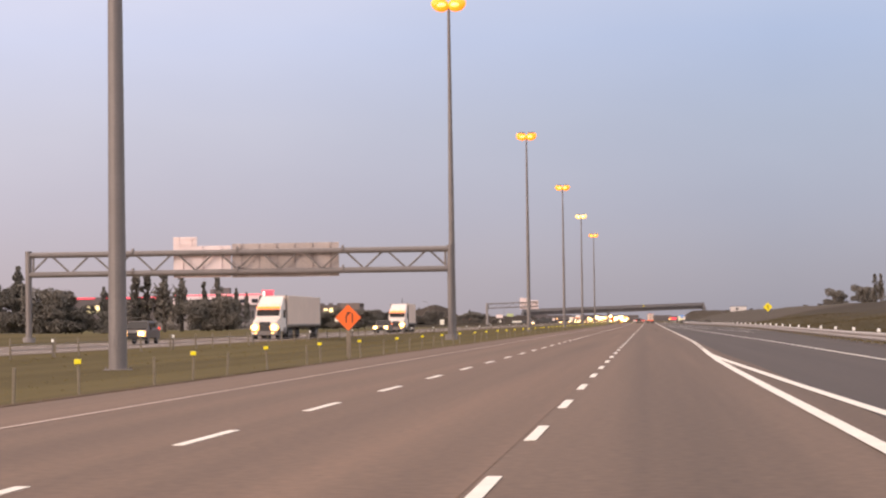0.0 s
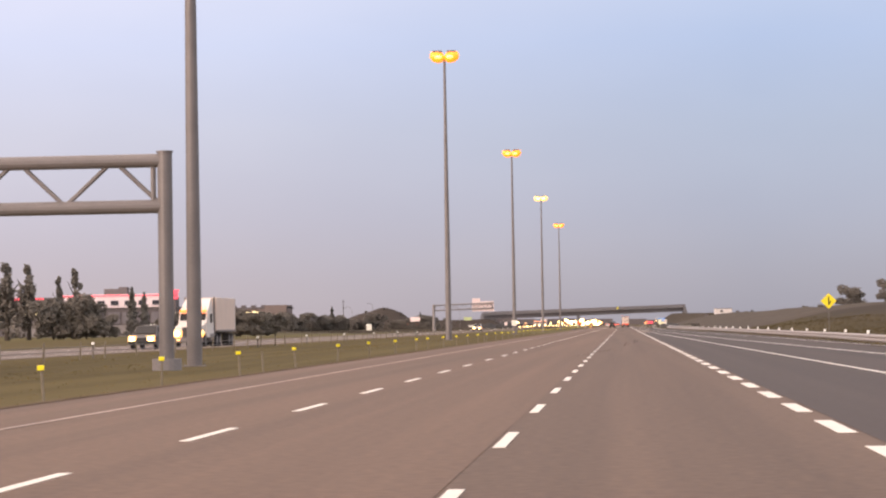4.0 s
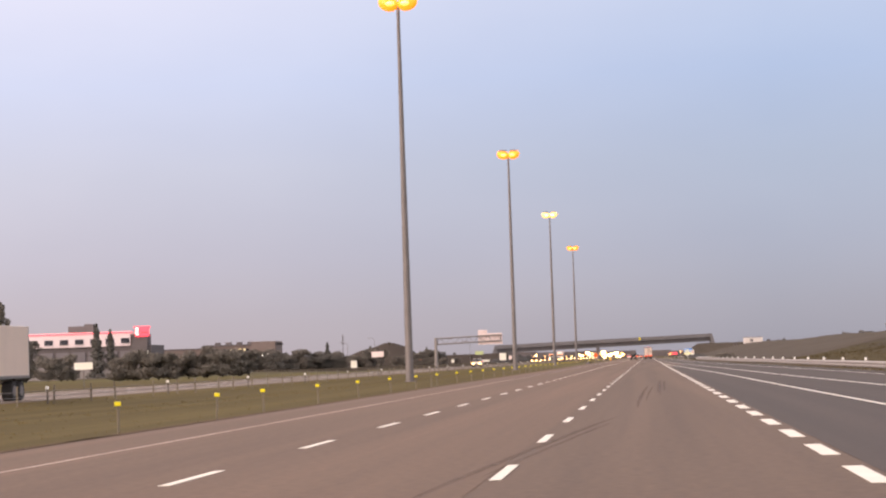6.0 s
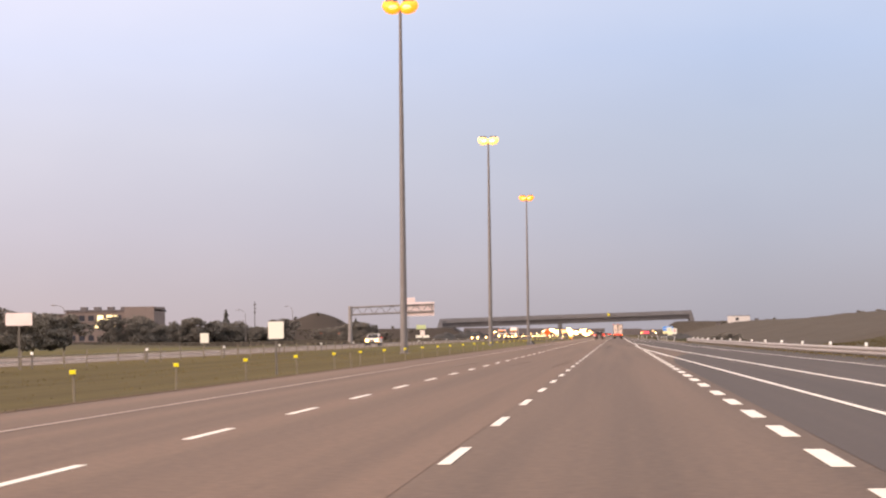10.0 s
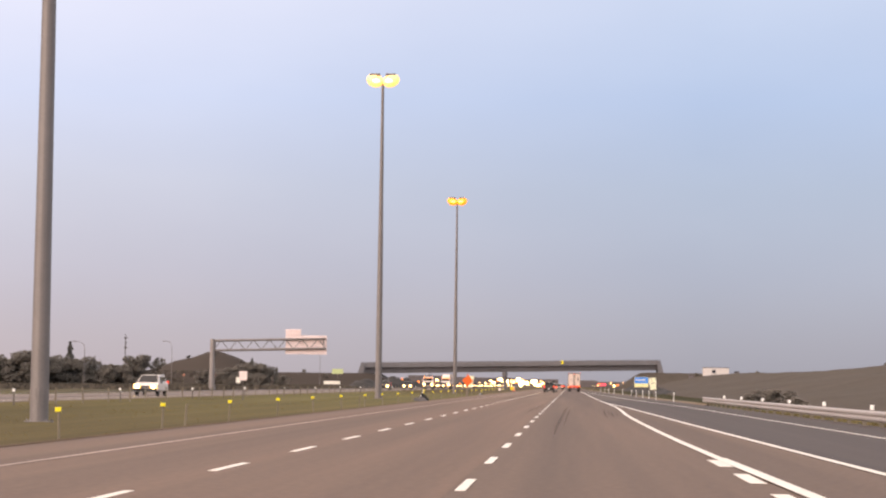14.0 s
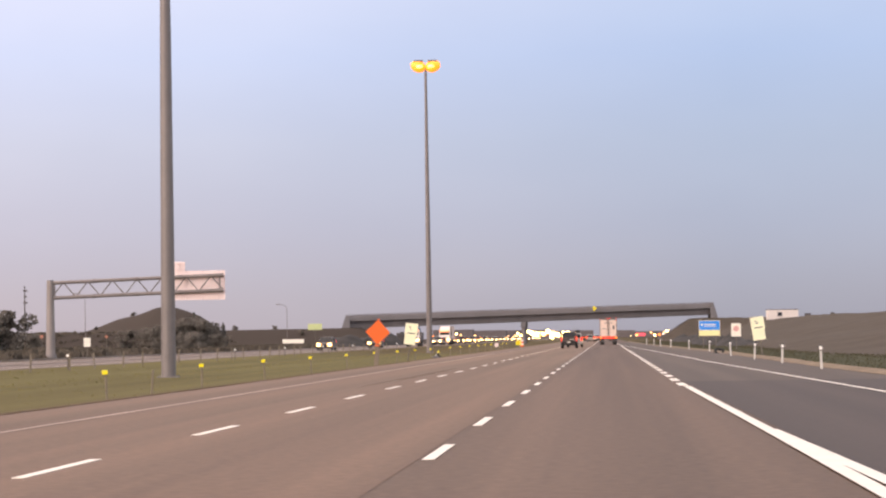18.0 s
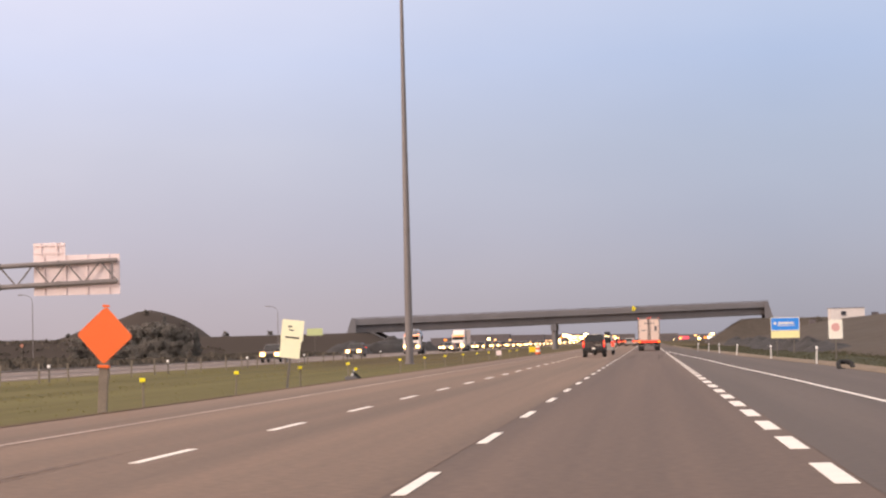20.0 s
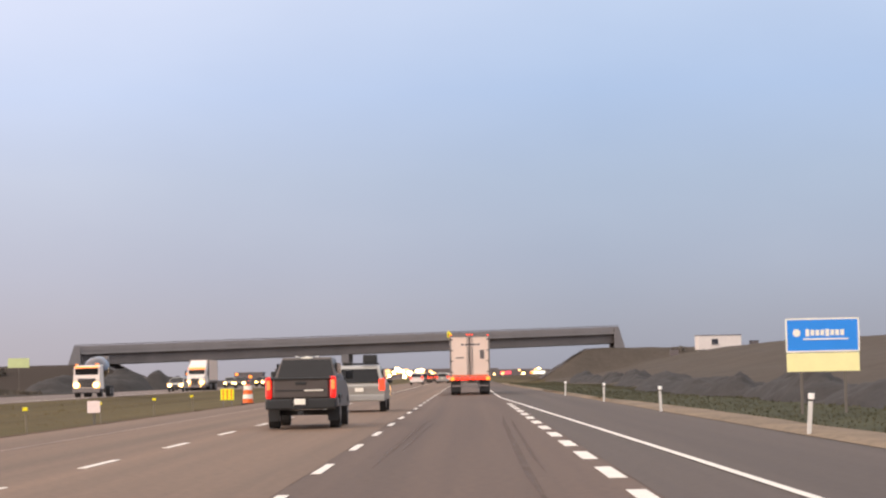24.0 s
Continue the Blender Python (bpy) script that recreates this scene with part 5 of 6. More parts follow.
box("tower_mark", (14.55, -9.25, 12.2), (0.7, 0.2, 2.0), M["sign_lit"], tower_sign, 0.08, "white lit stroke")
box("sign_line", (16.4, -9.22, 11.9), (2.2, 0.12, 0.22), M["wall_dark"], tower_sign, 0.04)
box("rooftop_unit", (-2.8, 0, 13.3), (7.0, 3.5, 1.9), M["wall_dark"], hotel, 0.05)
box("rooftop_unit", (-0.6, 0, 14.3), (2.6, 3.0, 0.9), M["wall_dark"], hotel, 0.05)
for i in range(7):
    box("glazed_bay", (-15 + i * 4.4, -8.15, 5.4), (3.6, 0.3, 3.4), M["wall_glass"], hotel, 0.03, "grey glazed bay")
for i in range(3):
    box("entrance_bay", (-9 + i * 7, -8.2, 1.9), (4.6, 0.3, 3.2), M["window_dark"], hotel)
for x_, z_ in ((2.6, 2.6), (9.4, 2.8), (10.4, 2.8), (17.0, 6.4)):
    box("wall_lamp", (x_, -8.4, z_), (0.7, 0.3, 1.1), M["sign_lit"], hotel, 0.12, "small lit lamp")
low = thing("low_hall", "long dark low hall with red neon strips", "building", pose(-198, 800, 0))
box("body", (0, 6, 6.2), (42, 14, 12.4), M["wall_dark"], low, 0.05)
for sx, w in ((-14, 12), (-3, 5), (9, 13)):
    box("neon_strip", (sx, -1.1, 12.0), (w, 0.25, 0.5), M["neon_red"], low, 0.05, "glowing red strip")
for i in range(5):
    win(low, -16 + i * 8, -1.05, 7.2, 3.6, 2.0)
for x_, w_ in ((-8.4, 5.2), (10.6, 5.6)):
    bay = box("lit_shopfront", (x_, -1.15, 8.0), (w_, 0.3, 2.4), M["window_lit"], low, 0.08, "brightly lit shop front")
    for k in (-1, 1):
        box("mullion", (x_ + k * w_ / 6, -1.33, 8.0), (0.18, 0.08, 2.4), M["wall_dark"], bay)
inn = thing("brown_inn", "brown flat-roofed block with a few lit windows", "building", pose(-124, 856, -0.2))
box("body", (0, 0, 4.2), (22, 14, 8.6), M["wall_brown"], inn, 0.05)
box("roof_parapet", (0, 0, 8.7), (22.6, 14.6, 0.5), M["wall_dark"], inn, 0.05)
wing = box("wing", (-19.0, 1.5, 3.9), (15.8, 11, 7.8), M["wall_brown"], inn, 0.05)
box("wing_parapet", (-19.0, 1.5, 7.95), (16.2, 11.4, 0.4), M["wall_dark"], wing, 0.04)
for i in range(6):
    win(inn, -25.4 + i * 2.5, -4.05, 5.6, 1.3, 1.3)
    win(inn, -25.4 + i * 2.5, -4.05, 2.6, 1.3, 1.3)
for dx_, dz_ in ((-2.6, 6.3), (-1.5, 6.3), (-2.05, 5.0), (-3.1, 5.0), (0.4, 7.0), (1.5, 7.0), (0.0, 5.2), (1.1, 5.2)):
    box("lit_bay", (dx_, -7.2, dz_), (0.85, 0.2, 0.95), M["window_lit"], inn, 0.1, "lit bay window")
box("corner_tower", (7.6, -1.2, 4.8), (7.4, 13, 9.6), M["wall_brown"], inn, 0.05)
for i in range(4):
    box("roof_unit", (-8 + i * 3.4, 0, 9.3), (1.6, 1.8, 0.9), M["wall_dark"], inn, 0.05)
for r, z in enumerate((2.0, 4.6, 6.9)):
    for i in range(7):
        lit = (r, i) in ((2, 3), (2, 4))
        win(inn, -9.2 + i * 2.3, -7.05, z, 1.35, 1.35, lit)
pyl = thing("pylon_sign", "tall white lit pylon sign beside the inn", "sign", pose(-113.2, 833.3, ground_at(-113.2, 833.3)))
box("panel", (0, 0, 4.2), (1.9, 0.6, 3.3), M["sign_lit"], pyl, 0.28, "glowing white panel")
tube("post", (0, 0, -0.2), (0, 0, 2.8), 0.2, M["galv"], pyl)
wall = thing("yard_wall", "long pale low yard wall beside the hall", "wall", pose(-155, 745, ground_at(-155, 745)))
for k in range(12):
    box("wall_panel", (-22.9 + 4.16 * k, 0, 1.45), (4.1, 0.3, 3.5), M["concrete"], wall, 0.03)
box("coping", (0, 0, 3.26), (50.4, 0.5, 0.14), M["concrete"], wall, 0.02)
cabin = thing("site_cabin", "white site cabin on the earth bank", "site cabin", pose(48.0, 1172, ground_at(48.0, 1172) + 0.45, 0, 0, 8))
box("body", (0, 0, 1.35), (8.2, 3, 2.6), M["paint_whitecar"], cabin, 0.04)
box("roof", (0, 0, 2.72), (8.4, 3.2, 0.14), M["wall_dark"], cabin, 0.02)
win(cabin, -1.0, -1.52, 1.55, 1.2, 0.9)
for sx in (-3.2, 0, 3.2):
    box("skid", (sx, 0, -0.25), (0.3, 3, 0.8), M["black"], cabin)
for x, y in ((55.0, 1174), (40.5, 1180)):
    b = thing("waste_bin", "dark box bin on the earth bank", "bin", pose(x, y, ground_at(x, y)))
    box("body", (0, 0, 0.8), (1.6, 1.4, 1.6), M["wall_dark"], b, 0.05)
    box("lid", (0, 0, 1.65), (1.7, 1.5, 0.12), M["black"], b, 0.03)
mast = thing("radio_mast", "thin dark mast behind the trees", "mast", pose(-113.0, 1000, ground_at(-113.0, 1000)))
tube("pole", (0, 0, -0.3), (0, 0, 12.6), 0.16, M["bark"], mast, 0.09)
for z_, w_ in ((11.6, 0.9), (10.4, 0.6), (9.2, 0.9)):
    box("bracket", (0.1, 0, z_), (w_, 0.1, 0.28), M["bark"], mast, 0.02)
for x, y, h in ((-101.0, 1000, 11.0), (-92.0, 860, 8.5), (-97, 700, 8.0), (-70, 1060, 9.5)):
    l = thing("street_lamp", "slim grey street lamp with a curved arm", "street lamp", pose(x, y, ground_at(x, y)))
    tube("pole", (0, 0, -0.2), (0, 0, h - 1.2), 0.085, M["galv"], l, 0.06)
    for k in range(5):
        a0, a1 = k * 0.31, (k + 1) * 0.31
        tube("arm", (-1.6 + 1.6 * math.cos(a0), 0, h - 1.2 + 1.2 * math.sin(a0)), (-1.6 + 1.6 * math.cos(a1), 0, h - 1.2 + 1.2 * math.sin(a1)), 0.045, M["galv"], l, n=7)
    box("head", (-2.0, 0, h), (0.8, 0.3, 0.16), M["galv"], l, 0.04)


# ---- vehicles ----
def wheel(parent, x, y, r, w):
    a, b = (x - w / 2, y, r), (x + w / 2, y, r)
    t = tube("wheel", a, b, r, M["rubber"], parent, n=20)
    tube("rim", (x - w / 2 - 0.015, y, r), (x + w / 2 + 0.015, y, r), r * 0.58, M["galv"], t, n=14)
    return t


def lens(name, parent, c, s, m, label="", bevel=0.03):
    return box(name, c, s, m, parent, bevel, label)


def prism(name, parent, pts, w, material, label="", taper=0.0, bevel=0.04):
    """A body from a side outline (y, z), w wide; taper draws the upper points in."""
    bm = bmesh.new()
    zs = [z for _, z in pts]
    z0, z1 = min(zs), max(zs)
    a = [bm.verts.new((-(w / 2) * (1 - taper * (z - z0) / (z1 - z0)), y, z)) for y, z in pts]
    b = [bm.verts.new(((w / 2) * (1 - taper * (z - z0) / (z1 - z0)), y, z)) for y, z in pts]
    bm.faces.new(a)
    bm.faces.new(b[::-1])
    for i in range(len(pts)):
        bm.faces.new((a[i], b[i], b[(i + 1) % len(pts)], a[(i + 1) % len(pts)]))
    bmesh.ops.recalc_face_normals(bm, faces=bm.faces)
    if bevel:
        bmesh.ops.bevel(bm, geom=list(bm.edges), offset=bevel, segments=2, affect="EDGES", profile=0.6)
    return part(name, bm, material, parent, label)


M["tail_hot"] = mat("hot_red_lens", (0.5, 0.05, 0.02), 0.3, 0, 0.03, 3, 20, 0, (1.0, 0.17, 0.040), 2.2)
M["tail_deep"] = mat("deep_red_lens", (0.45, 0.01, 0.01), 0.3, 0, 0.03, 3, 20, 0, (1.0, 0.02, 0.01), 0.9)


def pickup(m):
    v = thing("pickup_truck", "dark grey crew-cab pickup truck with lit red tail lamps", "pickup truck", m)
    P = M["paint_grey"]
    prism("body", v, ((0.12, 0.56), (0.12, 1.28), (2.0, 1.30), (4.3, 1.24), (5.4, 1.12), (5.75, 0.95), (5.8, 0.5)), 2.0, P, taper=0.06)
    box("tailgate", (0, 0.07, 1.04), (1.52, 0.12, 0.50), P, v, 0.04)
    box("tailgate_spoiler", (0, 0.04, 1.29), (1.66, 0.16, 0.05), M["black"], v, 0.015)
    box("tailgate_trim", (0.36, 0.0, 0.985), (0.52, 0.03, 0.035), M["sign_white"], v, 0.01, "bright chrome trim bar")
    box("tailgate_groove", (0, 0.002, 0.99), (1.40, 0.025, 0.03), M["black"], v, 0.005)
    box("tailgate_handle", (0, 0.0, 1.17), (0.28, 0.04, 0.08), M["black"], v, 0.01)
    prism("cab", v, ((1.75, 1.22), (2.05, 1.66), (2.35, 1.86), (3.9, 1.84), (4.85, 1.22)), 1.84, P, taper=0.24, bevel=0.07)
    bm = bmesh.new()
    q = [bm.verts.new(p) for p in ((-0.80, 1.77, 1.29), (0.80, 1.77, 1.29), (0.69, 2.20, 1.78), (-0.69, 2.20, 1.78))]
    bm.faces.new(q)
    r = bmesh.ops.extrude_face_region(bm, geom=list(bm.faces))
    bmesh.ops.translate(bm, vec=(0, -0.03, 0.015), verts=[g for g in r["geom"] if isinstance(g, bmesh.types.BMVert)])
    bmesh.ops.recalc_face_normals(bm, faces=bm.faces)
    part("rear_window", bm, M["glass_dark"], v)
    for sx in (-1, 1):
        box("side_window", (sx * 0.84, 3.1, 1.52), (0.04, 1.8, 0.36), M["glass_dark"], v, 0.01)
        box("bed_rail", (sx * 0.88, 0.95, 1.31), (0.14, 1.75, 0.05), M["black"], v, 0.02)
        lamp = lens("tail_lamp", v, (sx * 0.885, 0.10, 1.06), (0.17, 0.12, 0.56), M["tail_deep"], "lit red tail lamp", 0.05)
        lens("bright_lens", lamp, (sx * 0.885, 0.03, 1.13), (0.09, 0.03, 0.24), M["tail_hot"], "glowing orange-red lens", 0.012)
        lens("lower_lens", lamp, (sx * 0.885, 0.035, 0.87), (0.12, 0.03, 0.10), M["tail_deep"], "deep red lower lens", 0.012)
        box("mirror", (sx * 1.10, 4.1, 1.38), (0.22, 0.12, 0.24), M["black"], v, 0.03)
        box("wheel_arch", (sx * 0.995, 1.35, 0.82), (0.06, 1.15, 0.12), M["black"], v, 0.03)
        box("mud_flap", (sx * 0.82, 0.92, 0.36), (0.3, 0.02, 0.34), M["black"], v)
        for y in (1.35, 4.75):
            wheel(v, sx * 0.85, y, 0.40, 0.28)
    box("rear_bumper", (0, 0.0, 0.64), (1.94, 0.22, 0.28), M["black"], v, 0.05)
    box("plate_recess", (-0.02, -0.112, 0.70), (0.50, 0.012, 0.20), M["rubber"], v, 0.004)
    box("number_plate", (-0.02, -0.125, 0.70), (0.31, 0.015, 0.15), M["sign_white"], v, 0.01, "pale blank plate")
    box("hitch", (0, -0.06, 0.42), (0.14, 0.22, 0.1), M["black"], v, 0.01)
    box("axle", (0, 1.35, 0.40), (1.5, 0.14, 0.14), M["black"], v, 0.03)
    lens("brake_lamp", v, (0, 2.26, 1.84), (0.34, 0.05, 0.05), M["sign_white"])
    for k in range(3):
        lens("roof_lamp", v, (-0.28 + 0.28 * k, 2.36, 1.875), (0.10, 0.05, 0.03), M["refl_white"], bevel=0.01)
    return v


def minivan(m, paint, name, label, cat, amber=True, brake="tail_red", load=False):
    v = thing(name, label, cat, m)
    prism("body", v, ((0.05, 0.42), (0.0, 0.95), (0.18, 1.05), (4.0, 1.02), (4.75, 0.82), (4.8, 0.42)), 1.88, paint)
    prism("cabin", v, ((0.16, 1.0), (0.42, 1.58), (0.8, 1.68), (2.9, 1.66), (3.9, 1.02)), 1.78, paint, taper=0.2)
    bm = bmesh.new()
    q = [bm.verts.new(p) for p in ((-0.74, 0.17, 1.06), (0.74, 0.17, 1.06), (0.64, 0.40, 1.54), (-0.64, 0.40, 1.54))]
    bm.faces.new(q)
    r = bmesh.ops.extrude_face_region(bm, geom=list(bm.faces))
    bmesh.ops.translate(bm, vec=(0, -0.035, 0.012), verts=[g for g in r["geom"] if isinstance(g, bmesh.types.BMVert)])
    bmesh.ops.recalc_face_normals(bm, faces=bm.faces)
    part("rear_window", bm, M["glass_dark"], v)
    bm = bmesh.new()
    q = [bm.verts.new(p) for p in ((-0.66, 3.02, 1.60), (0.66, 3.02, 1.60), (0.78, 3.80, 1.08), (-0.78, 3.80, 1.08))]
    bm.faces.new(q)
    r = bmesh.ops.extrude_face_region(bm, geom=list(bm.faces))
    bmesh.ops.translate(bm, vec=(0, 0.04, 0.03), verts=[g for g in r["geom"] if isinstance(g, bmesh.types.BMVert)])
    bmesh.ops.recalc_face_normals(bm, faces=bm.faces)
    part("windscreen", bm, M["glass_dark"], v)
    for sx in (-1, 1):
        box("side_window", (sx * 0.83, 1.9, 1.34), (0.05, 2.2, 0.36), M["glass_dark"], v, 0.01)
        lamp = lens("tail_lamp", v, (sx * 0.82, 0.04, 0.98), (0.22, 0.12, 0.42), M[brake], "lit tail lamp")
        # lens larger than a real one: the glow is built into its size
        hl = lens("head_lamp", v, (sx * 0.66, 4.80, 0.72), (0.58, 0.16, 0.46), M["head_white"], "lit headlamp enlarged to hold its glow", 0.07)
        lens("bulb", hl, (sx * 0.66, 4.885, 0.72), (0.30, 0.03, 0.24), M["head_core"], "glaring bulb", 0.012)
        box("mirror", (sx * 1.0, 3.3, 1.08), (0.18, 0.1, 0.14), M["black"], v, 0.03)
        for y in (0.85, 3.85):
            wheel(v, sx * 0.82, y, 0.33, 0.22)
    box("rear_bumper", (0, -0.02, 0.50), (1.84, 0.16, 0.24), paint, v, 0.04)
    box("front_bumper", (0, 4.82, 0.48), (1.84, 0.16, 0.24), M["black"], v, 0.04)
    box("number_plate", (0, -0.06, 0.80), (0.32, 0.02, 0.15), M["sign_white"], v, 0.01, "pale blank plate")
    box("grille", (0, 4.83, 0.72), (0.8, 0.04, 0.16), M["black"], v, 0.01)
    if load:
        rk = box("roof_rack", (0, 1.7, 1.74), (1.3, 1.5, 0.06), M["black"], v, 0.01)
        box("rack_load", (0.35, 1.5, 1.92), (0.5, 1.0, 0.30), M["black"], rk, 0.04)
    return v


def box_trailer(v, y0, length, w, z0, z1, rear_lit):
    t = box("trailer_box", (0, y0 + length / 2, (z0 + z1) / 2), (w, length, z1 - z0), M["trailer"], v, 0.03)
    for sx in (-1, 1):
        box("side_rail", (sx * w / 2, y0 + length / 2, z0 + 0.06), (0.06, length, 0.14), M["galv"], t)
    ya, yb = (y0 - 0.03, -1) if rear_lit else (y0 + length + 0.03, 1)
    for sx in (-1, 1):
        box("door", (sx * w * 0.245, ya, (z0 + z1) / 2), (w * 0.47, 0.05, (z1 - z0) * 0.94), M["trailer"], t, 0.015)
        box("door_post", (sx * (w / 2 - 0.05), ya, (z0 + z1) / 2), (0.09, 0.09, z1 - z0), M["galv"], t)
        for lx in (0.09, 0.17):
            tube("lock_rod", (sx * lx, ya + yb * 0.05, z0 + 0.1), (sx * lx, ya + yb * 0.05, z1 - 0.12), 0.016, M["galv"], t, n=6)
        for z in np.linspace(z0 + 0.3, z1 - 0.3, 4):
            box("hinge", (sx * (w / 2 - 0.12), ya + yb * 0.04, z), (0.18, 0.03, 0.07), M["black"], t)
    box("centre_seal", (0, ya + yb * 0.03, (z0 + z1) / 2), (0.05, 0.03, (z1 - z0) * 0.94), M["black"], t)
    box("header", (0, ya, z1 - 0.06), (w, 0.1, 0.16), M["galv"], t)
    for dz, bw, bx in ((0.62, 1.25, 0.05), ):
        for k in range(5):
            box("text_bar", (bx - bw / 2 + (k + 0.5) * bw / 5, ya + yb * 0.035, z1 - dz), (bw / 5 * 0.75, 0.012, 0.11), M["wall_dark"], t)
    box("text_bar", (0.78, ya + yb * 0.035, z1 - 1.25), (0.26, 0.012, 0.55), M["wall_dark"], t)
    box("text_bar", (-0.62, ya + yb * 0.035, z1 - 1.45), (0.5, 0.012, 0.08), M["wall_dark"], t)
    return t


def semi_ahead(m):
    v = thing("semi_trailer_truck", "semi truck with a pale box trailer and lit red tail lamps", "truck", m)
    z0, z1, w = 1.15, 3.80, 2.55
    t = box_trailer(v, 0, 15.5, w, z0, z1, True)
    box("rear_sill", (0, -0.03, 1.06), (w, 0.14, 0.2), M["galv"], v, 0.02)
    for sx in (-1, 1):
        for k in range(4):
            lens("tail_lamp", v, (sx * (0.17 + 0.32 * k), -0.11, 1.02), (0.25, 0.06, 0.20), M["tail_amber" if k == 3 else "tail_red"], "lit tail lamp", 0.025)
        lens("corner_lamp", v, (sx * 1.18, -0.1, 3.78), (0.12, 0.06, 0.08), M["tail_red"], "lit corner lamp", 0.02)
        box("mud_flap", (sx * 0.93, 0.35, 0.55), (0.62, 0.02, 0.7), M["black"], v)
        for y in (1.3, 2.6, 13.2, 14.5):
            for dx in (0.80, 1.10):
                wheel(v, sx * dx, y, 0.5, 0.26)
        tube("bumper_strut", (sx * 0.45, -0.02, 0.55), (sx * 0.45, -0.02, 1.0), 0.04, M["galv"], v, n=6)
        tube("landing_leg", (sx * 0.6, 11.4, 0.25), (sx * 0.6, 11.4, 1.1), 0.07, M["galv"], v, n=8)
        wheel(v, sx * 1.0, 19.6, 0.5, 0.3)
    for k in range(3):
        lens("id_lamp", v, (-0.16 + 0.16 * k, -0.1, 3.81), (0.11, 0.06, 0.08), M["tail_red"], "lit marker lamp", 0.02)
    box("underride_bar", (0, -0.03, 0.56), (2.3, 0.1, 0.1), M["galv"], v, 0.02)
    box("reflective_tape", (0, -0.075, 1.22), (2.3, 0.012, 0.07), M["sign_orange"], v)
    box("chassis_frame", (0, 9, 0.98), (0.9, 17, 0.25), M["black"], v, 0.02)
    prism("tractor_cab", v, ((15.9, 0.7), (15.9, 3.5), (17.8, 3.6), (18.3, 2.2), (20.4, 1.9), (20.6, 0.7)), 2.4, M["paint_whitecar"], taper=0.1)
    return v


def semi_oncoming(m, label, length=13.5, name="oncoming_truck"):
    """Front at y 0, facing -y."""
    v = thing(name, label, "truck", m)
    prism("hood", v, ((0.15, 0.65), (0.2, 1.55), (1.8, 1.85), (1.8, 0.65)), 2.1, M["paint_whitecar"])
    prism("cab", v, ((1.75, 0.7), (1.75, 1.9), (2.3, 2.75), (2.6, 2.95), (4.6, 3.0), (4.6, 0.7)), 2.35, M["paint_whitecar"], taper=0.08)
    prism("roof_fairing", v, ((2.7, 2.95), (4.2, 3.75), (4.6, 3.78), (4.6, 2.95)), 2.2, M["paint_whitecar"], taper=0.1)
    box("windscreen", (0, 1.98, 2.32), (2.0, 0.06, 0.62), M["glass_dark"], v, 0.02, m=Matrix.Translation((0, 1.98, 2.32)) @ Matrix.Rotation(-0.55, 4, "X") @ Matrix.Translation((0, -1.98, -2.32)))
    box("sun_visor", (0, 2.1, 2.80), (2.1, 0.35, 0.12), M["tail_amber"], v, 0.03, "lit amber visor strip")
    box("grille", (0, 0.12, 1.12), (0.95, 0.06, 0.8), M["black"], v, 0.02)
    for k in range(5):
        box("grille_bar", (0, 0.08, 0.82 + 0.15 * k), (0.92, 0.03, 0.03), M["galv"], v)
    box("bumper", (0, 0.05, 0.55), (2.35, 0.25, 0.36), M["galv"], v, 0.05)
    for sx in (-1, 1):
        bm = bmesh.new()
        # oversized lens, its warm rim standing for glow
        bmesh.ops.create_uvsphere(bm, u_segments=14, v_segments=8, radius=0.34, matrix=Matrix.Translation((sx * 0.86, 0.14, 1.02)) @ Matrix.Diagonal((1.2, 0.5, 1, 1)))
        hl = part("head_lamp", bm, M["head_white"], v, "lit headlamp enlarged to hold its glow", True)
        tube("bulb", (sx * 0.86, -0.05, 1.02), (sx * 0.86, -0.01, 1.02), 0.20, M["head_core"], hl, n=16, label="glaring bulb")
        lens("fog_lamp", v, (sx * 0.75, -0.09, 0.55), (0.24, 0.05, 0.13), M["head_white"])
        for k in range(3):
            lens("marker_lamp", v, (sx * (0.25 + 0.32 * k), 2.62, 3.02), (0.1, 0.08, 0.07), M["tail_amber"], "amber marker", 0.02)
        box("mirror", (sx * 1.4, 2.2, 2.2), (0.18, 0.12, 0.7), M["black"], v, 0.03)
        tube("exhaust_stack", (sx * 1.15, 4.75, 0.8), (sx * 1.15, 4.75, 3.9), 0.08, M["galv"], v)
        wheel(v, sx * 1.0, 1.1, 0.5, 0.3)
        for y in (5.6, 6.9, 4.9 + length - 2.4, 4.9 + length - 1.1):
            wheel(v, sx * 0.95, y, 0.5, 0.55)
        box("fuel_tank", (sx * 1.0, 3.6, 0.75), (0.5, 1.3, 0.55), M["galv"], v, 0.12)
    box_trailer(v, 5.2, length, 2.5, 1.15, 3.85, False)
    for k in range(6):
        lens("side_marker", v, (-1.27, 5.4 + k * (length - 0.4) / 5, 1.2), (0.05, 0.14, 0.09), M["tail_amber"], "amber side marker", 0.015)
    return v


M["chrome"] = mat("dark_polished_steel", (0.16, 0.15, 0.16), 0.22, 0.85, 0.1, 1.2, 10, 0.02)


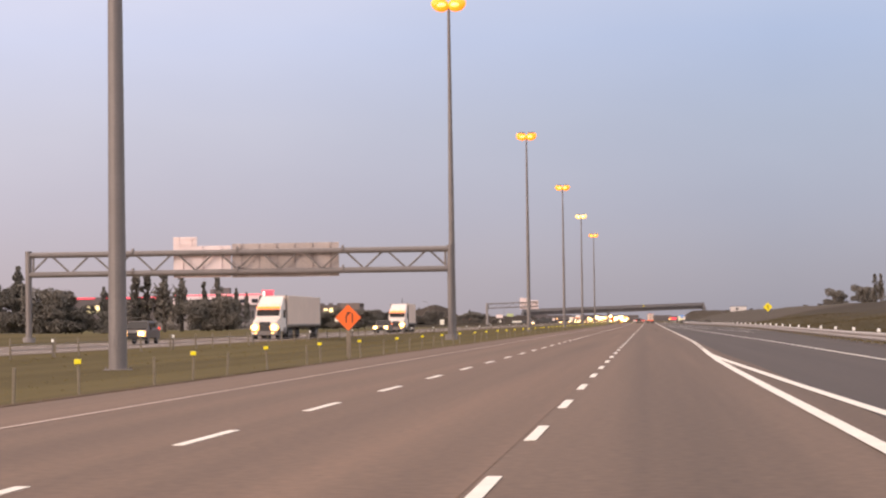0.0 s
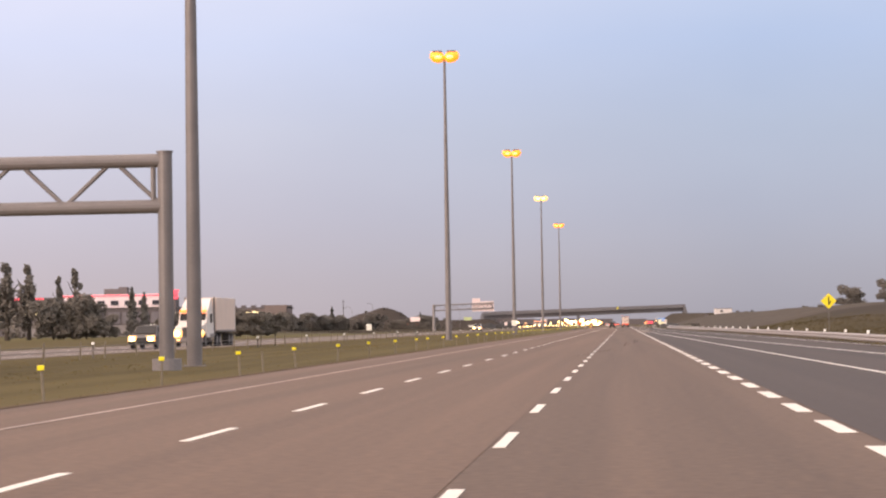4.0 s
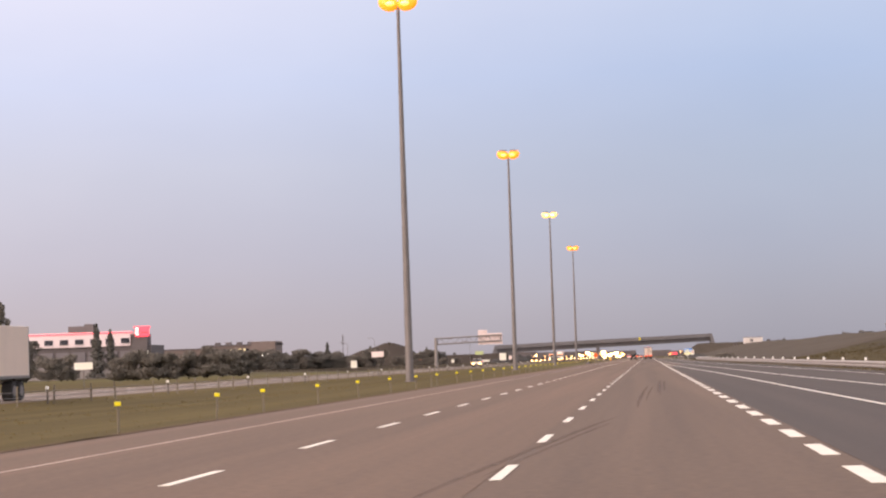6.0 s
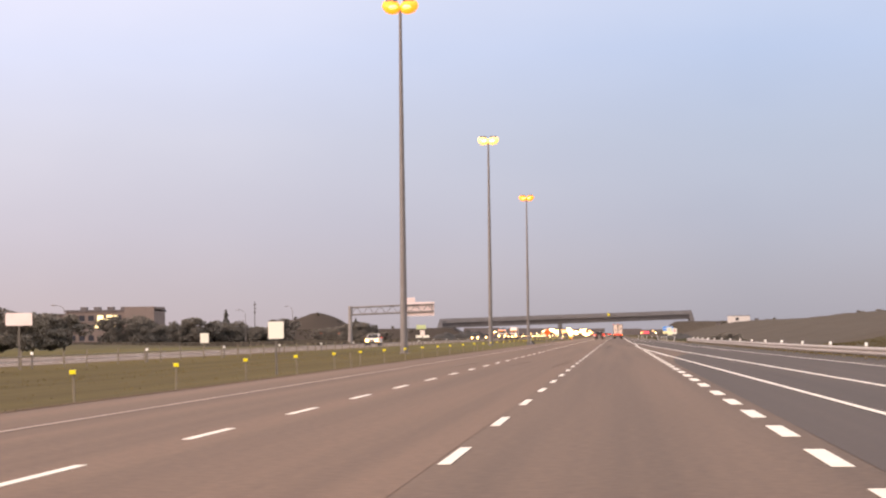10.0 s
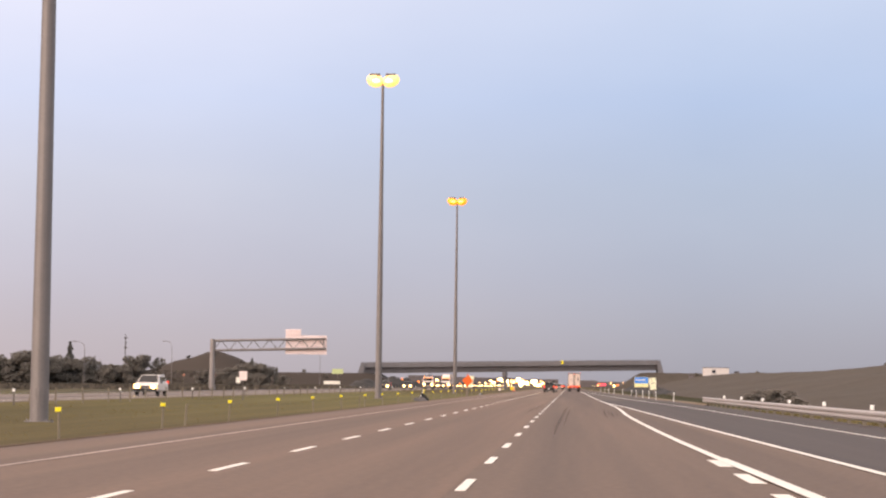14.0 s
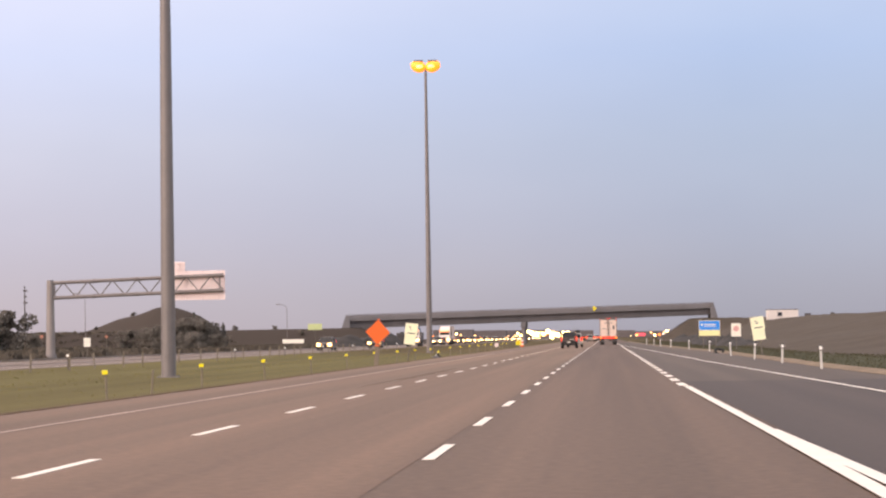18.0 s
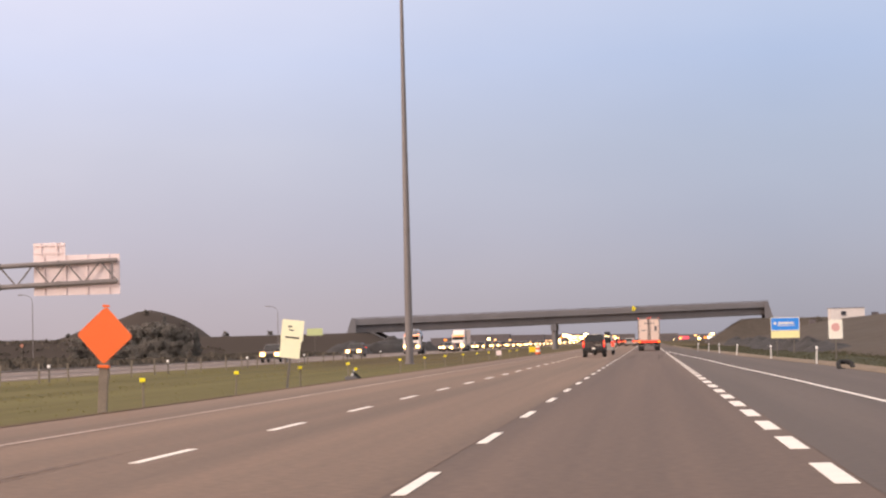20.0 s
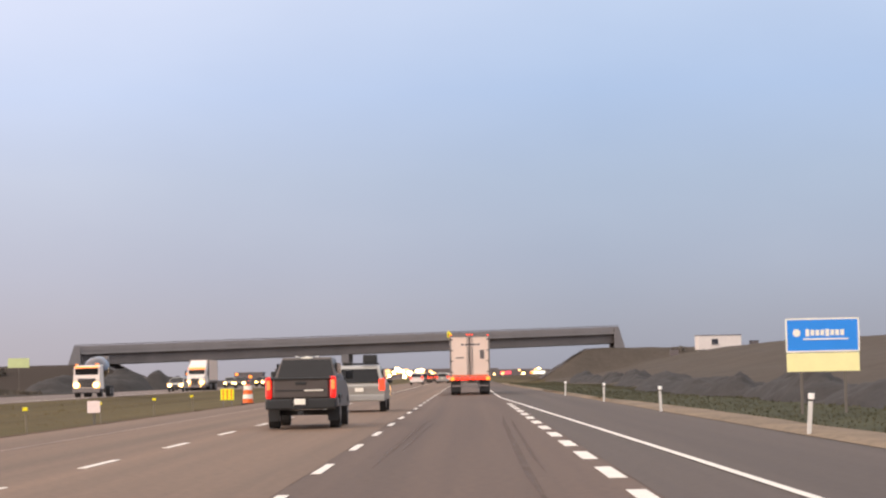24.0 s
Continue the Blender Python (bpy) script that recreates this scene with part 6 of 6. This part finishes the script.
def mixer_truck(m):
    v = thing("concrete_mixer_truck", "oncoming concrete mixer truck with lit headlamps", "truck", m)
    prism("cab", v, ((0.1, 0.7), (0.1, 1.7), (0.45, 2.7), (2.2, 2.8), (2.2, 0.7)), 2.4, M["paint_whitecar"], taper=0.06)
    box("windscreen", (0, 0.22, 2.15), (2.0, 0.06, 0.75), M["glass_dark"], v, 0.02)
    box("grille", (0, 0.06, 1.25), (1.5, 0.1, 0.75), M["black"], v, 0.03)
    for k in range(4):
        box("grille_bar", (0, 0.0, 1.0 + 0.16 * k), (1.4, 0.03, 0.035), M["galv"], v)
    box("sun_visor", (0, 0.12, 2.62), (2.1, 0.3, 0.1), M["tail_amber"], v, 0.03, "lit amber visor strip")
    box("chassis_frame", (0, 5, 0.9), (1.0, 8.5, 0.3), M["black"], v, 0.02)
    bm = bmesh.new()
    prof = ((0.35, 2.9), (0.9, 3.4), (1.12, 5.0), (1.0, 6.6), (0.5, 8.2))
    prev = None
    for r, y in prof:
        ring = [bm.verts.new((r * math.cos(a * math.pi / 9), y, 2.2 + (y - 3) * 0.12 + r * math.sin(a * math.pi / 9))) for a in range(18)]
        if prev:
            for i in range(18):
                bm.faces.new((prev[i], prev[(i + 1) % 18], ring[(i + 1) % 18], ring[i]))
        else:
            bm.faces.new(ring)
        prev = ring
    bm.faces.new(prev[::-1])
    bmesh.ops.recalc_face_normals(bm, faces=bm.faces)
    part("drum", bm, M["chrome"], v, "dark steel mixing drum", True)
    box("hopper", (0, 8.6, 3.2), (1.2, 0.8, 0.9), M["galv"], v, 0.1)
    box("bumper", (0, 0.0, 0.6), (2.4, 0.25, 0.4), M["galv"], v, 0.05)
    for sx in (-1, 1):
        bm = bmesh.new()
        # lens enlarged here too, to imitate glow
        bmesh.ops.create_uvsphere(bm, u_segments=14, v_segments=8, radius=0.3, matrix=Matrix.Translation((sx * 0.86, 0.06, 1.05)) @ Matrix.Diagonal((1.2, 0.5, 1, 1)))
        hl = part("head_lamp", bm, M["head_white"], v, "lit headlamp enlarged to hold its glow", True)
        tube("bulb", (sx * 0.86, -0.12, 1.05), (sx * 0.86, -0.08, 1.05), 0.18, M["head_core"], hl, n=16, label="glaring bulb")
        lens("marker_lamp", v, (sx * 0.9, 0.5, 2.85), (0.22, 0.1, 0.12), M["tail_amber"], "amber marker", 0.02)
        for y in (1.3, 5.8, 7.1):
            wheel(v, sx * 0.98, y, 0.5, 0.4)
    return v


ROAD_S = lambda x, y, dz=0.012: pose(x, y, dz)
ONC = lambda x, y: pose(x, y, Z2 + 0.012)
FLIP = Matrix.Rotation(math.pi, 4, "Z")
pickup(ROAD_S(-3.40, 816.6) @ Matrix.Diagonal((0.91, 1, 0.97, 1)))
minivan(ROAD_S(-3.15, 841.0), M["paint_silver"], "minivan", "silver minivan with a loaded roof rack", "minivan", load=True)
semi_ahead(ROAD_S(0.95, 901.0))
for x, y, paint, lab, nm in ((-6.5, 1075, "paint_whitecar", "white car with red tail lamps lit", "car"),
                             (-3.2, 1110, "paint_silver", "silver van with red tail lamps lit", "van"), (-6.6, 1150, "paint_grey", "dark van with red tail lamps lit", "van"), (0.7, 1140, "paint_grey", "grey van ahead with red tail lamps", "van"), (-3.0, 1215, "paint_silver", "silver car far ahead with red tail lamps", "car"), (0.7, 1260, "paint_grey", "grey car far ahead with red tail lamps", "car"), (-6.6, 1300, "paint_grey", "dark car far ahead with red tail lamps", "car")):
    minivan(ROAD_S(x, y), M[paint], nm, lab, nm)
semi_oncoming(ONC(-33.2, 187.0), "white oncoming semi truck with an amber visor and long box trailer", 19.0)
semi_oncoming(ONC(-33.4, 287.5), "white oncoming truck with an amber visor and short box trailer", 8.5)
for x, y, paint, lab in ((-37.0, 159.0, "paint_grey", "oncoming dark van with bright headlamps"), (-33.4, 276.0, "paint_grey", "oncoming grey van with bright headlamps"), (-33.4, 626.0, "paint_whitecar", "oncoming white car with lit headlamps"),
                         (-33.2, 845.0, "paint_grey", "oncoming dark car with glowing headlamps"), (-33.2, 901.0, "paint_grey", "oncoming dark grey car with glowing headlamps"), (-36.9, 1052.0, "paint_grey", "oncoming grey van with glowing headlamps"), (-33.4, 1022.0, "paint_silver", "oncoming silver van before the overpass"), (-36.9, 1112.0, "paint_silver", "oncoming silver van under the overpass"), (-33.2, 1092.0, "paint_grey", "oncoming dark van near the overpass")):
    minivan(ONC(x, y) @ FLIP, M[paint], "oncoming_car", lab, "car")
for k in range(16):
    minivan(ROAD_S((-6.6, -3.2, 0.9)[k % 3], 1128 + 12.5 * k), M[("paint_grey", "paint_whitecar", "paint_silver")[k % 3]], "car", "queuing car with bright red tail lamps", "car", brake=("tail_red", "tail_amber")[k % 5 == 4])
for k in range(9):
    minivan(ROAD_S((-3.1, -6.6, 0.7)[k % 3], 1310 + 31 * k), M[("paint_grey", "paint_silver", "paint_whitecar")[k % 3]], "car", "far car ahead with lit red tail lamps", "car")
for k in range(22):
    minivan(ONC((-33.2, -36.9)[k % 2], 1136 + 27 * k) @ FLIP, M[("paint_silver", "paint_grey")[k % 2]], "oncoming_car", "far oncoming car with lit headlamps", "car")
mixer_truck(ONC(-32.6, 953.0))
semi_oncoming(ONC(-33.2, 1034.0), "oncoming truck with headlamps under the overpass", 9.0)

# ---- far lights beyond the overpass ----
far = random.Random(9)
for x, y, z, w, h, m_, lab in ((-190, 3300, 4.0, 30, 9, "sign_lit", "far white lit warehouse wall"), (41, 2000, 1.9, 8, 1.6, "sign_lit", "far white lit depot wall"), (22.7, 2000, 2.1, 6, 1.6, "neon_red", "far red lit sign wall")):
    b = thing("lit_depot", lab, "building", pose(x, y, 0))
    box("body", (0, 6, z), (w + 6, 12, h + 2), M["wall_dark"], b, 0.1)
    box("lit_front", (0, -0.2, z), (w, 0.3, h), M[m_], b, 0.1)
# added lights that stand for the glow of queuing traffic at the horizon
for k in range(60):
    x = far.choice((-1, 1)) * far.uniform(4, 110) + 6
    y = far.uniform(1500, 2600)
    if -16 < x < 8:
        continue
    l = thing("far_glow_light", "added far light for the queue's glow, on a thin mast", "street lamp", pose(x, y, 0), group="far area lamps")
    h = far.uniform(1.2, 3.6)
    tube("mast", (0, 0, -0.5), (0, 0, h), 0.14, M["galv"], l, n=6)
    box("lamp", (0, -0.2, h), (1.2, 0.8, 0.8), M[far.choice(("head_white", "tail_amber", "head_core"))], l, 0.25)
# large added lights in place of far oncoming headlamps; masts are made up
for k in range(44):
    x, y = far.uniform(-50, -18), far.uniform(1650, 2350)
    l = thing("far_glow_light", "added far light standing for oncoming headlamps, on a thin mast", "street lamp", pose(x, y, 0), group="far area lamps")
    h = far.uniform(0.8, 4.6)
    tube("mast", (0, 0, -0.5), (0, 0, h), 0.14, M["galv"], l, n=6)
    box("lamp", (0, -0.2, h), (2.1, 0.8, 1.3), M[far.choice(("head_white", "head_core", "head_core"))], l, 0.3)
for k in range(26):
    x = far.uniform(-260, 240)
    if -16 < x < 12:
        continue
    y = far.uniform(2300, 3100)
    b = thing("far_building", "dark flat-roofed building far off", "building", pose(x, y, 0), group="far skyline")
    w, h = far.uniform(18, 46), far.uniform(4, 8.5)
    box("body", (0, 0, h / 2), (w, 20, h), M["wall_dark"], b, 0.1)
    box("roof_edge", (0, 0, h + 0.15), (w + 0.6, 20.6, 0.4), M["concrete_dark"], b, 0.05)
